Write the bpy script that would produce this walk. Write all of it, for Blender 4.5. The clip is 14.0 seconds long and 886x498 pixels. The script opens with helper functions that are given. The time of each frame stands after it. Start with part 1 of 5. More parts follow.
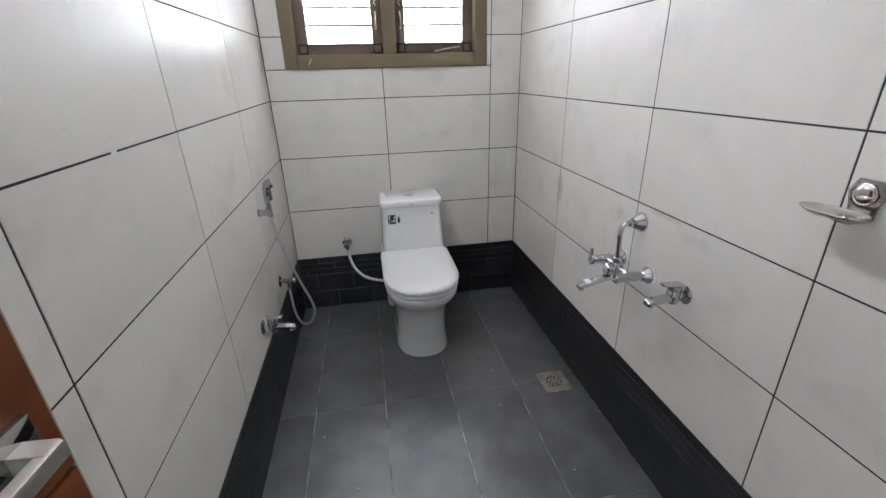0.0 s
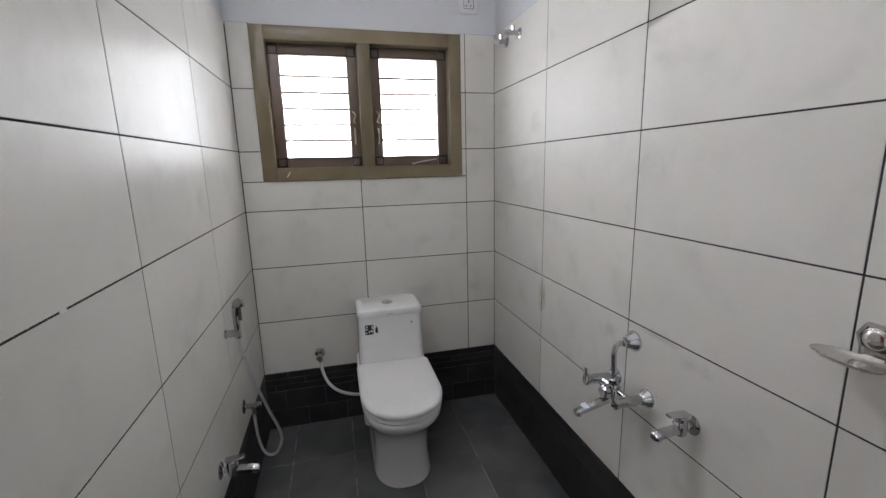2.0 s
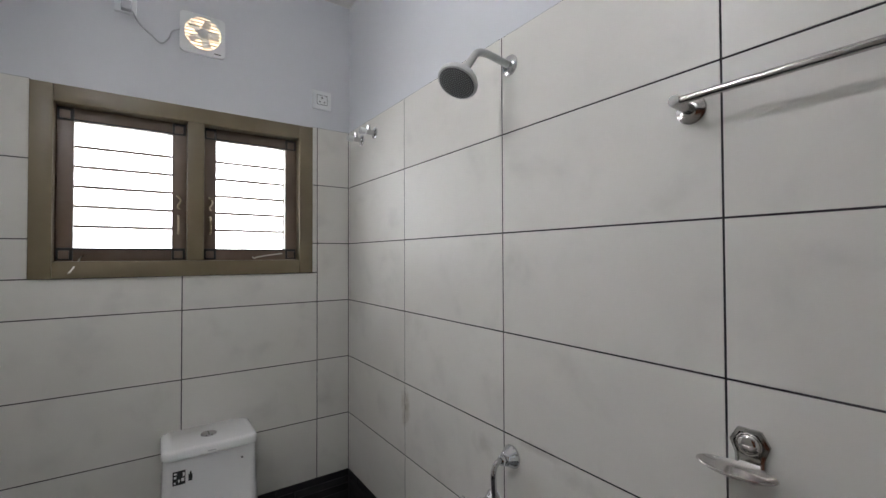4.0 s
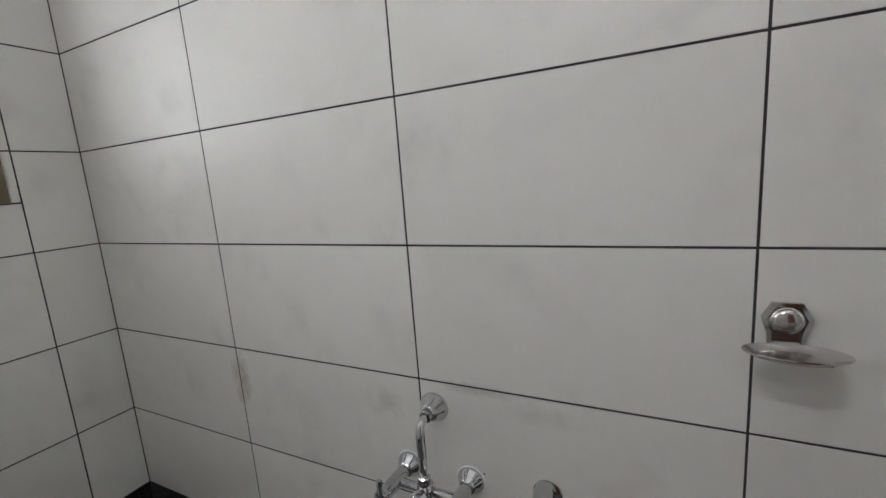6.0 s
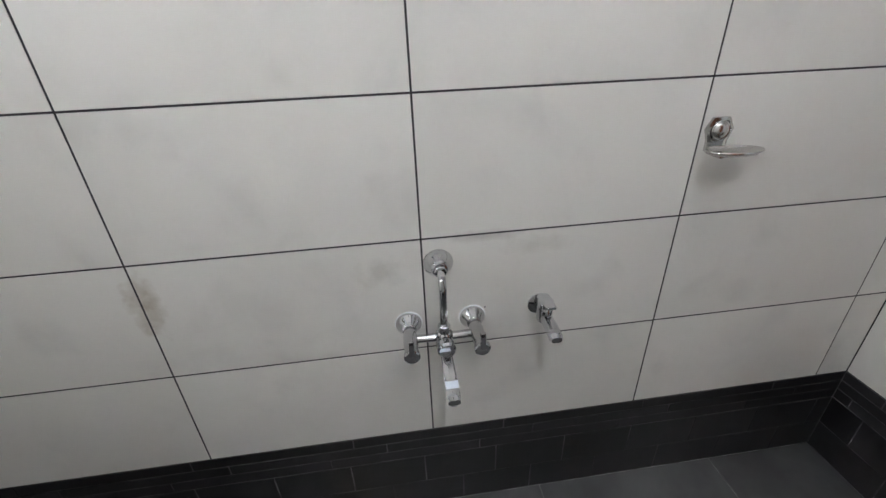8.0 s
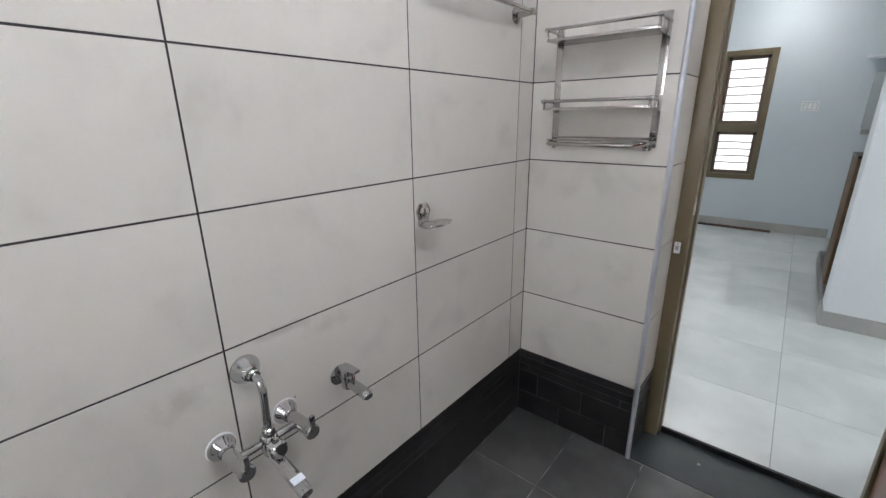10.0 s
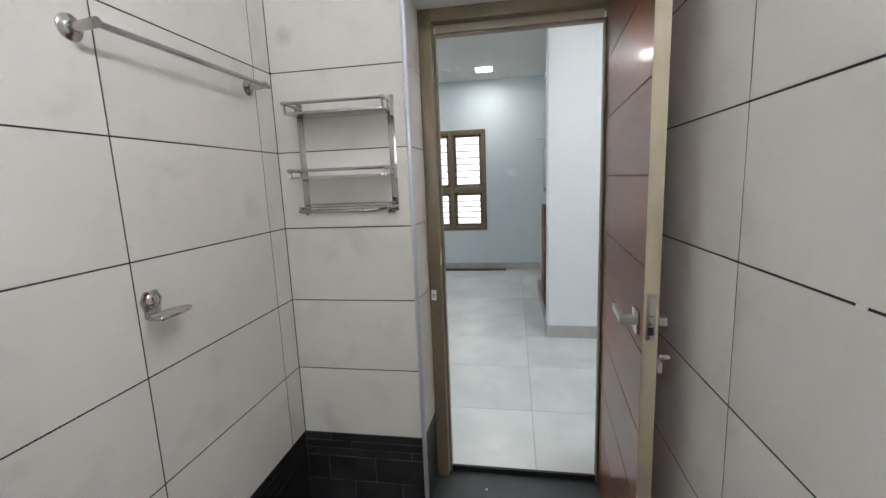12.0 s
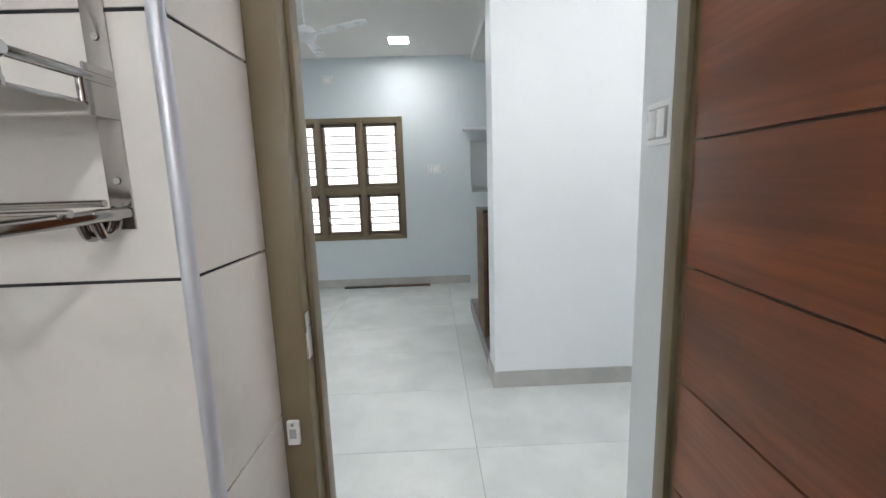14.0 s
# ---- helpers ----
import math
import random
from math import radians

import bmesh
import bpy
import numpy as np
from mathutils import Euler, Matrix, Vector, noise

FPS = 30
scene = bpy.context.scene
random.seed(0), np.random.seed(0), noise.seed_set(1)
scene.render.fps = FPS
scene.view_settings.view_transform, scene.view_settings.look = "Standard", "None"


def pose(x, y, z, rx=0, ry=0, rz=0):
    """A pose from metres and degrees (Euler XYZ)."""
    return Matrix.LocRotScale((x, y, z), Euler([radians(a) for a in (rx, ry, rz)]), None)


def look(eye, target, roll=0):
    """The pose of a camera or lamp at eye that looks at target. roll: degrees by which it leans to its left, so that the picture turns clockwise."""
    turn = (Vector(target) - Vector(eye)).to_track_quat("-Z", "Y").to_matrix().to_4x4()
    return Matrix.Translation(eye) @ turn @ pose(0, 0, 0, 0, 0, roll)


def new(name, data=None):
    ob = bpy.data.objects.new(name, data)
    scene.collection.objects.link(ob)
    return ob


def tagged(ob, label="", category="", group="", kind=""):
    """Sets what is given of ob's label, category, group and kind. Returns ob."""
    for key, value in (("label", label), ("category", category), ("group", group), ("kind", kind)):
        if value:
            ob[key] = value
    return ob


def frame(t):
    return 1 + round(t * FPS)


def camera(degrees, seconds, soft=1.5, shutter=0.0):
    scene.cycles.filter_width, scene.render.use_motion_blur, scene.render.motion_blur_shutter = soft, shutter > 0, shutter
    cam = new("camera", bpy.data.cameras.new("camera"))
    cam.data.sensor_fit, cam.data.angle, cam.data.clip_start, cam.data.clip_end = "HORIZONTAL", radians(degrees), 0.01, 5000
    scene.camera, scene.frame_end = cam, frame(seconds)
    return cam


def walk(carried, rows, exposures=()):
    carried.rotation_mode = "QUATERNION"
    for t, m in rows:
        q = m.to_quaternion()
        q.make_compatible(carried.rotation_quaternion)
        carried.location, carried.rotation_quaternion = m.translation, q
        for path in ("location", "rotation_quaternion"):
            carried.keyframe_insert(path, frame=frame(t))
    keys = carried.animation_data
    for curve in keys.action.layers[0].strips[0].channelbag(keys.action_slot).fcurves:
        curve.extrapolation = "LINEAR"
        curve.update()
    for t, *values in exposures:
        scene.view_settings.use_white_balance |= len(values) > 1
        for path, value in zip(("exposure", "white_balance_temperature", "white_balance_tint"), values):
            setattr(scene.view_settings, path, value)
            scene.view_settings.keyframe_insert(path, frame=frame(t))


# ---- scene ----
cam = camera(93.0, 14.0)
PATH = [
    (0, (0.02, 0.01, 1.312), (0.333, 1.83, 0.543), -1.5),
    (0.5, (0.025, 0.065, 1.332), (0.372, 1.902, 0.621), -1.4),
    (1, (0.015, 0.104, 1.357), (0.401, 1.963, 0.729), -1.3),
    (1.5, (0.007, 0.111, 1.377), (0.43, 1.996, 0.858), -1.4),
    (2, (-0.004, 0.117, 1.41), (0.476, 2.019, 1.021), -1.4),
    (2.5, (-0.022, 0.134, 1.427), (0.551, 2.034, 1.185), -1.3),
    (2.7, (-0.021, 0.145, 1.433), (0.602, 2.037, 1.252), -1.3),
    (4.8, (0.076, 0.454, 1.419), (1.537, 1.817, 1.508), -1.9),
    (5, (0.096, 0.503, 1.398), (1.629, 1.787, 1.443), -2.3),
    (5.5, (0.146, 0.63, 1.363), (1.82, 1.717, 1.245), -3.3),
    (6, (0.154, 0.777, 1.336), (1.916, 1.661, 0.999), -4.2),
    (6.5, (0.141, 0.893, 1.304), (1.945, 1.553, 0.747), -4.6),
    (7, (0.108, 0.999, 1.266), (1.901, 1.418, 0.485), -4.8),
    (7.2, (0.098, 1.054, 1.273), (1.887, 1.363, 0.433), -4.5),
    (9.3, (0.078, 1.518, 1.359), (1.562, 0.428, 0.578), -0.2),
    (9.5, (0.067, 1.524, 1.367), (1.483, 0.314, 0.638), -0.3),
    (10, (0.032, 1.545, 1.369), (1.252, 0.076, 0.776), -0.7),
    (10.5, (0.01, 1.592, 1.377), (1.004, -0.076, 0.897), -1.3),
    (11, (-0.001, 1.615, 1.386), (0.767, -0.188, 0.983), -1.8),
    (11.5, (-0.015, 1.605, 1.385), (0.528, -0.287, 1.035), -2.1),
    (12, (-0.024, 1.498, 1.367), (0.315, -0.447, 1.047), -2.3),
    (12.5, (0.019, 1.274, 1.346), (0.196, -0.694, 1.041), -2.2),
    (13, (0.039, 1.015, 1.326), (0.092, -0.962, 1.024), -2.2),
    (13.5, (0.069, 0.71, 1.312), (0.046, -1.265, 1.002), -2.1),
    (14, (0.072, 0.421, 1.306), (0.024, -1.552, 0.986), -1.9),
]
walk(cam, [(t, look(eye, target, roll)) for t, eye, target, roll in PATH],
     [(0, 1.32, 6150, 11), (1.5, 0.88, 6270, 11), (2.5, 0.68, 6320, 11), (5.0, 0.385, 6340, 9), (5.5, 0.41, 6330, 9), (7.0, 1.07, 6250, 9), (9.5, 1.11, 6280, 10), (10.5, 1.04, 6380, 11), (12.5, 1.13, 6450, 9), (14, 1.30, 6500, 10)])

# ---- levels and planes of the plan ----
FZ, BZ, CZ = -0.035, -0.01, 2.785       # bathroom floor, bedroom floor, ceilings
XR, XL, YB, YF = 0.90, -0.45, 2.44, -0.078   # faces of the tiled walls
DARK_TOP, TILE_TOP = 0.30, 2.10
JX, JY = 0.362, -0.29                  # tiled reveal of the doorway
FARY, COLX, COLY = -4.90, -0.295, -2.09

# ---- world and large lights ----
world = bpy.data.worlds.new("sky")
scene.world = world
world.use_nodes = True
sky = world.node_tree.nodes.new("ShaderNodeTexSky")
sky.sky_type, sky.sun_disc, sky.sun_elevation, sky.sun_rotation = "NISHITA", False, radians(48), radians(150)
world.node_tree.links.new(sky.outputs[0], world.node_tree.nodes["Background"].inputs[0])
world.node_tree.nodes["Background"].inputs[1].default_value = 0.1
sun = new("sun", bpy.data.lights.new("sun", "SUN"))
sun.data.energy, sun.data.angle, sun.data.color = 1.0, radians(10), (1.0, 0.95, 0.88)
sun.matrix_basis = look((0, 0, 20), (-8, 12, 0))
BACK_GLOW, FAR_GLOW, LED_GLOW, BATTEN_GLOW = 6.7, 0.92, 41.0, 92.0


# ---- materials ----
def mat(name, a, b=None, rough=0.5, metal=0.0, scale=(3, 3, 3), fine=60.0, bump=0.0, coat=0.0, rand=0.0, wear=0.08, spots=0.0, spec=0.5, edge=0.2):
    """Two colours mixed by a broad noise, a fine grain in gloss and relief, and a shade of its own for each object."""
    m = bpy.data.materials.new(name)
    m.use_nodes = True
    nt = m.node_tree
    N, L = nt.nodes, nt.links
    p = N["Principled BSDF"]
    tc, mp, info = N.new("ShaderNodeTexCoord"), N.new("ShaderNodeMapping"), N.new("ShaderNodeObjectInfo")
    mul = N.new("ShaderNodeMath")
    mul.operation, mul.inputs[1].default_value = "MULTIPLY", 37.0
    L.new(info.outputs["Random"], mul.inputs[0])
    L.new(tc.outputs["Object"], mp.inputs["Vector"])
    L.new(mul.outputs[0], mp.inputs["Location"])
    mp.inputs["Scale"].default_value = scale
    n1 = N.new("ShaderNodeTexNoise")
    n1.inputs["Scale"].default_value, n1.inputs["Detail"].default_value, n1.inputs["Roughness"].default_value = 1.0, 3.0, 0.5
    L.new(mp.outputs[0], n1.inputs["Vector"])
    n2 = N.new("ShaderNodeTexNoise")
    n2.inputs["Scale"].default_value, n2.inputs["Detail"].default_value = fine, 3.0
    L.new(tc.outputs["Object"], n2.inputs["Vector"])
    ramp = N.new("ShaderNodeMapRange")
    ramp.inputs["From Min"].default_value, ramp.inputs["From Max"].default_value = edge, 1 - edge
    ramp.interpolation_type = "SMOOTHERSTEP"
    L.new(n1.outputs["Fac"], ramp.inputs["Value"])
    mix = N.new("ShaderNodeMix")
    mix.data_type = "RGBA"
    mix.inputs["A"].default_value, mix.inputs["B"].default_value = (*a, 1), (*(b or a), 1)
    L.new(ramp.outputs[0], mix.inputs["Factor"])
    out = mix.outputs["Result"]
    if spots:
        n3 = N.new("ShaderNodeTexNoise")
        n3.inputs["Scale"].default_value, n3.inputs["Detail"].default_value, n3.inputs["Distortion"].default_value = 2.6, 3.0, 0.3
        L.new(mp.outputs[0], n3.inputs["Vector"])
        r3 = N.new("ShaderNodeMapRange")
        r3.inputs["From Min"].default_value, r3.inputs["From Max"].default_value, r3.inputs["To Max"].default_value = 0.45, 0.95, spots
        r3.interpolation_type = "SMOOTHERSTEP"
        L.new(n3.outputs["Fac"], r3.inputs["Value"])
        mx = N.new("ShaderNodeMix")
        mx.data_type = "RGBA"
        mx.inputs["B"].default_value = (*[c * 0.62 for c in a], 1)
        L.new(r3.outputs[0], mx.inputs["Factor"])
        L.new(out, mx.inputs["A"])
        out = mx.outputs["Result"]
    hsv = N.new("ShaderNodeHueSaturation")
    val = N.new("ShaderNodeMapRange")
    val.inputs["To Min"].default_value, val.inputs["To Max"].default_value = 1 - rand, 1 + rand
    L.new(info.outputs["Random"], val.inputs["Value"])
    L.new(val.outputs[0], hsv.inputs["Value"])
    L.new(out, hsv.inputs["Color"])
    L.new(hsv.outputs[0], p.inputs["Base Color"])
    rr = N.new("ShaderNodeMapRange")
    rr.inputs["From Min"].default_value, rr.inputs["From Max"].default_value = 0.15, 0.85
    rr.inputs["To Min"].default_value, rr.inputs["To Max"].default_value = max(0.02, rough - wear), rough + wear
    L.new(n1.outputs["Fac"], rr.inputs["Value"])
    L.new(rr.outputs[0], p.inputs["Roughness"])
    p.inputs["Specular IOR Level"].default_value = spec
    p.inputs["Metallic"].default_value, p.inputs["Coat Weight"].default_value, p.inputs["Coat Roughness"].default_value = metal, coat, 0.10
    if bump:
        bp = N.new("ShaderNodeBump")
        bp.inputs["Strength"].default_value, bp.inputs["Distance"].default_value = bump, 0.002
        L.new(n2.outputs["Fac"], bp.inputs["Height"])
        L.new(bp.outputs[0], p.inputs["Normal"])
    return m


def glow(name, colour, strength):
    m = bpy.data.materials.new(name)
    m.use_nodes = True
    p = m.node_tree.nodes["Principled BSDF"]
    p.inputs["Base Color"].default_value = (*colour, 1)
    p.inputs["Emission Color"].default_value, p.inputs["Emission Strength"].default_value = (*colour, 1), strength
    return m


def wood_mat(name, dark, light, rough, coat):
    """Long streaks along the local x, a shade for each board."""
    m = mat(name, dark, light, rough=rough, scale=(1.5, 5, 7), fine=40, bump=0.006, coat=coat, rand=0.10, wear=0.03, spots=0.7, spec=0.32)
    nt = m.node_tree
    p = nt.nodes["Principled BSDF"]
    wave = nt.nodes.new("ShaderNodeTexNoise")
    mp = nt.nodes.new("ShaderNodeMapping")
    mp.inputs["Scale"].default_value = (2.6, 85, 100)
    src = [n for n in nt.nodes if n.bl_idname == "ShaderNodeTexCoord"][0]
    nt.links.new(src.outputs["Object"], mp.inputs["Vector"])
    wave.inputs["Scale"].default_value, wave.inputs["Detail"].default_value = 1.0, 4.0
    nt.links.new(mp.outputs[0], wave.inputs["Vector"])
    r = nt.nodes.new("ShaderNodeMapRange")
    r.inputs["From Min"].default_value, r.inputs["From Max"].default_value = 0.35, 0.7
    r.inputs["To Min"].default_value, r.inputs["To Max"].default_value = 0.0, 0.42
    nt.links.new(wave.outputs["Fac"], r.inputs["Value"])
    mx = nt.nodes.new("ShaderNodeMix")
    mx.data_type = "RGBA"
    mx.inputs["B"].default_value = (*[c * 0.55 for c in dark], 1)
    hsv = [n for n in nt.nodes if n.bl_idname == "ShaderNodeHueSaturation"][0]
    nt.links.new(hsv.outputs[0], mx.inputs["A"])
    nt.links.new(r.outputs[0], mx.inputs["Factor"])
    nt.links.new(mx.outputs["Result"], p.inputs["Base Color"])
    return m


M = {
    "tile": mat("glazed_wall_tile", (0.70, 0.682, 0.640), (0.75, 0.732, 0.690), rough=0.35, scale=(2.2, 2.2, 2.2), fine=48, bump=0.24, rand=0.025, spec=0.23, spots=0.48, wear=0.03),
    "grout": mat("dark_grout", (0.022, 0.020, 0.024), (0.045, 0.042, 0.045), rough=0.9, fine=200, bump=0.2),
    "dark_tile": mat("dark_ledger_tile", (0.007, 0.0062, 0.007), (0.027, 0.0245, 0.0265), rough=0.40, scale=(9, 9, 9), fine=120, bump=0.20, rand=0.35, wear=0.10, spec=0.5),
    "dark_joint": mat("dark_course_joint", (0.030, 0.029, 0.031), (0.17, 0.165, 0.168), rough=0.8, scale=(14, 14, 14)),
    "floor_tile": mat("dark_slate_floor_tile", (0.056, 0.0565, 0.056), (0.104, 0.105, 0.1045), rough=0.36, scale=(6, 6, 6), fine=150, bump=0.12, rand=0.10, wear=0.10, spec=1.0, edge=0.28),
    "floor_joint": mat("floor_joint", (0.03, 0.03, 0.03), (0.52, 0.51, 0.50), rough=0.9, scale=(12, 12, 12)),
    "sill_stone": mat("threshold_stone", (0.030, 0.038, 0.040), (0.048, 0.058, 0.060), rough=0.36, scale=(8, 8, 8), fine=220, bump=0.08),
    "black_stone": mat("black_granite", (0.008, 0.008, 0.009), (0.02, 0.02, 0.022), rough=0.65, scale=(40, 40, 40)),
    "paint": mat("cool_white_wall_paint", (0.67, 0.68, 0.71), (0.70, 0.71, 0.735), rough=0.6, scale=(1.5, 1.5, 1.5), fine=140, bump=0.05),
    "blue_paint": mat("pale_blue_wall_paint", (0.64, 0.71, 0.75), (0.67, 0.735, 0.77), rough=0.6, scale=(1.5, 1.5, 1.5), fine=140, bump=0.05),
    "white_paint": mat("white_wall_paint", (0.79, 0.82, 0.85), (0.82, 0.85, 0.875), rough=0.5, scale=(1.5, 1.5, 1.5), fine=140, bump=0.04),
    "ceiling": mat("ceiling_paint", (0.84, 0.82, 0.79), (0.86, 0.845, 0.815), rough=0.7, scale=(1, 1, 1), fine=100, bump=0.04),
    "olive": mat("olive_brown_enamel", (0.152, 0.119, 0.068), (0.188, 0.150, 0.089), rough=0.36, scale=(5, 5, 5), fine=70, bump=0.10, coat=0.0),
    "sash": mat("brown_sash_enamel", (0.125, 0.086, 0.062), (0.165, 0.118, 0.086), rough=0.36, scale=(6, 6, 6), fine=80, bump=0.10),
    "beige_edge": mat("beige_edge_enamel", (0.33, 0.29, 0.20), (0.40, 0.35, 0.25), rough=0.42, scale=(4, 4, 9), fine=90, bump=0.1),
    "wood": wood_mat("red_brown_veneer", (0.145, 0.041, 0.0125), (0.30, 0.090, 0.028), 0.34, 0.16),
    "wood_core": mat("door_core", (0.05, 0.017, 0.008), (0.07, 0.025, 0.012), rough=0.6),
    "dark_wood": wood_mat("dark_brown_veneer", (0.016, 0.007, 0.004), (0.036, 0.015, 0.009), 0.4, 0.0),
    "plank": wood_mat("old_brown_plank", (0.09, 0.05, 0.025), (0.17, 0.10, 0.05), 0.6, 0.0),
    "steel": mat("polished_steel", (0.40, 0.385, 0.372), (0.50, 0.485, 0.468), rough=0.16, metal=1.0, scale=(10, 10, 10), wear=0.05),
    "chrome": mat("chrome", (0.54, 0.54, 0.55), (0.62, 0.62, 0.63), rough=0.05, metal=1.0, scale=(20, 20, 20), wear=0.03),
    "dish_steel": mat("brushed_dish_steel", (0.53, 0.505, 0.485), (0.63, 0.605, 0.58), rough=0.19, metal=1.0, scale=(14, 14, 14), fine=160, bump=0.03, wear=0.08),
    "satin": mat("satin_nickel", (0.60, 0.57, 0.52), (0.68, 0.65, 0.60), rough=0.28, metal=1.0, scale=(10, 10, 10), wear=0.06),
    "dull_steel": mat("dull_wet_steel", (0.27, 0.245, 0.205), (0.44, 0.41, 0.36), rough=0.50, metal=0.75, scale=(30, 30, 30), bump=0.1),
    "strip_stone": mat("pale_granite_strip", (0.22, 0.21, 0.21), (0.32, 0.31, 0.31), rough=0.4, scale=(60, 60, 60)),
    "alu": mat("aluminium_trim", (0.60, 0.63, 0.69), (0.67, 0.70, 0.75), rough=0.38, metal=0.6, scale=(5, 5, 5)),
    "ceramic": mat("white_vitreous_china", (0.84, 0.84, 0.84), (0.85, 0.85, 0.85), rough=0.12, scale=(4, 4, 4), wear=0.03, coat=0.3),
    "seat": mat("white_seat_plastic", (0.80, 0.80, 0.80), (0.83, 0.83, 0.825), rough=0.42, scale=(4, 4, 4), wear=0.05),
    "plastic": mat("white_switch_plastic", (0.83, 0.85, 0.86), (0.86, 0.875, 0.885), rough=0.3, scale=(10, 10, 10)),
    "grey_plastic": mat("grey_shower_plastic", (0.30, 0.31, 0.31), (0.36, 0.37, 0.37), rough=0.4, scale=(10, 10, 10)),
    "pale_plastic": mat("pale_grey_plastic", (0.50, 0.50, 0.49), (0.56, 0.56, 0.55), rough=0.36, scale=(10, 10, 10)),
    "nozzle": mat("nozzle_trigger_dark", (0.10, 0.10, 0.10), (0.14, 0.14, 0.14), rough=0.6),
    "hose": mat("white_hose", (0.66, 0.67, 0.68), (0.74, 0.74, 0.75), rough=0.3, scale=(30, 30, 30)),
    "metal_hose": mat("braided_steel_hose", (0.50, 0.51, 0.52), (0.66, 0.66, 0.66), rough=0.34, metal=0.7, scale=(200, 200, 200), bump=0.3),
    "black": mat("black_print", (0.012, 0.012, 0.013), (0.02, 0.02, 0.02), rough=0.45),
    "dark_hole": mat("dark_slot", (0.01, 0.01, 0.01), rough=0.8),
    "print_white": mat("white_print", (0.75, 0.75, 0.75), rough=0.5),
    "sticker": mat("pale_blue_sticker", (0.62, 0.70, 0.80), (0.70, 0.76, 0.84), rough=0.4),
    "bed_tile": mat("pale_grey_floor_tile", (0.58, 0.62, 0.62), (0.69, 0.72, 0.715), rough=0.24, scale=(3, 3, 3), fine=60, bump=0.02, rand=0.03, wear=0.04, spots=0.2),
    "bed_joint": mat("grey_floor_joint", (0.24, 0.26, 0.26), (0.32, 0.34, 0.34), rough=0.9),
    "skirting": mat("beige_grey_skirting", (0.40, 0.40, 0.39), (0.48, 0.475, 0.46), rough=0.35, scale=(5, 5, 5)),
    "granite": mat("dark_grey_granite", (0.045, 0.042, 0.042), (0.12, 0.11, 0.11), rough=0.3, scale=(60, 60, 60)),
    "mirror": mat("mirror_silver", (0.86, 0.88, 0.88), rough=0.03, metal=1.0, wear=0.005),
    "brass": mat("aged_brass", (0.50, 0.42, 0.28), (0.62, 0.54, 0.40), rough=0.3, metal=1.0, scale=(20, 20, 20)),
    "cable": mat("grey_cable", (0.45, 0.46, 0.48), (0.5, 0.5, 0.52), rough=0.5),
    "fan_glow": glow("self_glowing_louvre", (1.0, 0.74, 0.48), 1.6),
    "day": glow("daylight_backdrop", (0.98, 0.985, 1.0), BACK_GLOW),
    "far_day": glow("daylight_backdrop_far", (1.0, 0.985, 0.96), FAR_GLOW),
    "led": glow("led_diffuser", (1.0, 0.985, 0.965), LED_GLOW),
    "batten": glow("batten_diffuser", (0.99, 0.975, 1.0), BATTEN_GLOW),
}


def stain(m, place, size, colour, most):
    """A soiled patch of ragged outline round one place of a wall."""
    N, L = m.node_tree.nodes, m.node_tree.links
    p = N["Principled BSDF"]
    clean = p.inputs["Base Color"].links[0].from_socket
    geo, mp, ln = N.new("ShaderNodeNewGeometry"), N.new("ShaderNodeMapping"), N.new("ShaderNodeVectorMath")
    mp.vector_type = "TEXTURE"
    mp.inputs["Location"].default_value, mp.inputs["Scale"].default_value = place, size
    ln.operation = "LENGTH"
    L.new(geo.outputs["Position"], mp.inputs["Vector"])
    L.new(mp.outputs[0], ln.inputs[0])
    rag, add, fall = N.new("ShaderNodeTexNoise"), N.new("ShaderNodeMath"), N.new("ShaderNodeMapRange")
    rag.inputs["Scale"].default_value, rag.inputs["Detail"].default_value = 34.0, 5.0
    L.new(geo.outputs["Position"], rag.inputs["Vector"])
    add.operation, add.inputs[2].default_value = "MULTIPLY_ADD", 0.0
    add.inputs[1].default_value = 1.6
    L.new(rag.outputs["Fac"], add.inputs[0])
    L.new(ln.outputs["Value"], add.inputs[2])
    fall.inputs["From Min"].default_value, fall.inputs["From Max"].default_value = 0.9, 1.75
    fall.inputs["To Min"].default_value, fall.inputs["To Max"].default_value = most, 0.0
    L.new(add.outputs[0], fall.inputs["Value"])
    mx = N.new("ShaderNodeMix")
    mx.data_type = "RGBA"
    mx.inputs["B"].default_value = (*colour, 1)
    L.new(fall.outputs[0], mx.inputs["Factor"])
    L.new(clean, mx.inputs["A"])
    L.new(mx.outputs["Result"], p.inputs["Base Color"])


stain(M["tile"], (XR, 1.83, 0.80), (0.05, 0.045, 0.085), (0.36, 0.30, 0.22), 0.7)
stain(M["tile"], (XR, 1.10, 0.895), (0.05, 0.10, 0.018), (0.40, 0.37, 0.33), 0.45)
stain(M["tile"], (XR, 1.33, 0.83), (0.05, 0.06, 0.05), (0.42, 0.40, 0.36), 0.4)
stain(M["tile"], (XR, 0.97, 0.86), (0.05, 0.09, 0.03), (0.44, 0.42, 0.38), 0.3)
stain(M["tile"], (0.83, YF, 1.93), (0.05, 0.05, 0.04), (0.42, 0.40, 0.36), 0.45)
glass = bpy.data.materials.new("window_glass")
glass.use_nodes = True
gp = glass.node_tree.nodes["Principled BSDF"]
gp.inputs["Transmission Weight"].default_value, gp.inputs["Roughness"].default_value, gp.inputs["IOR"].default_value = 1.0, 0.02, 1.45
M["glass"] = glass


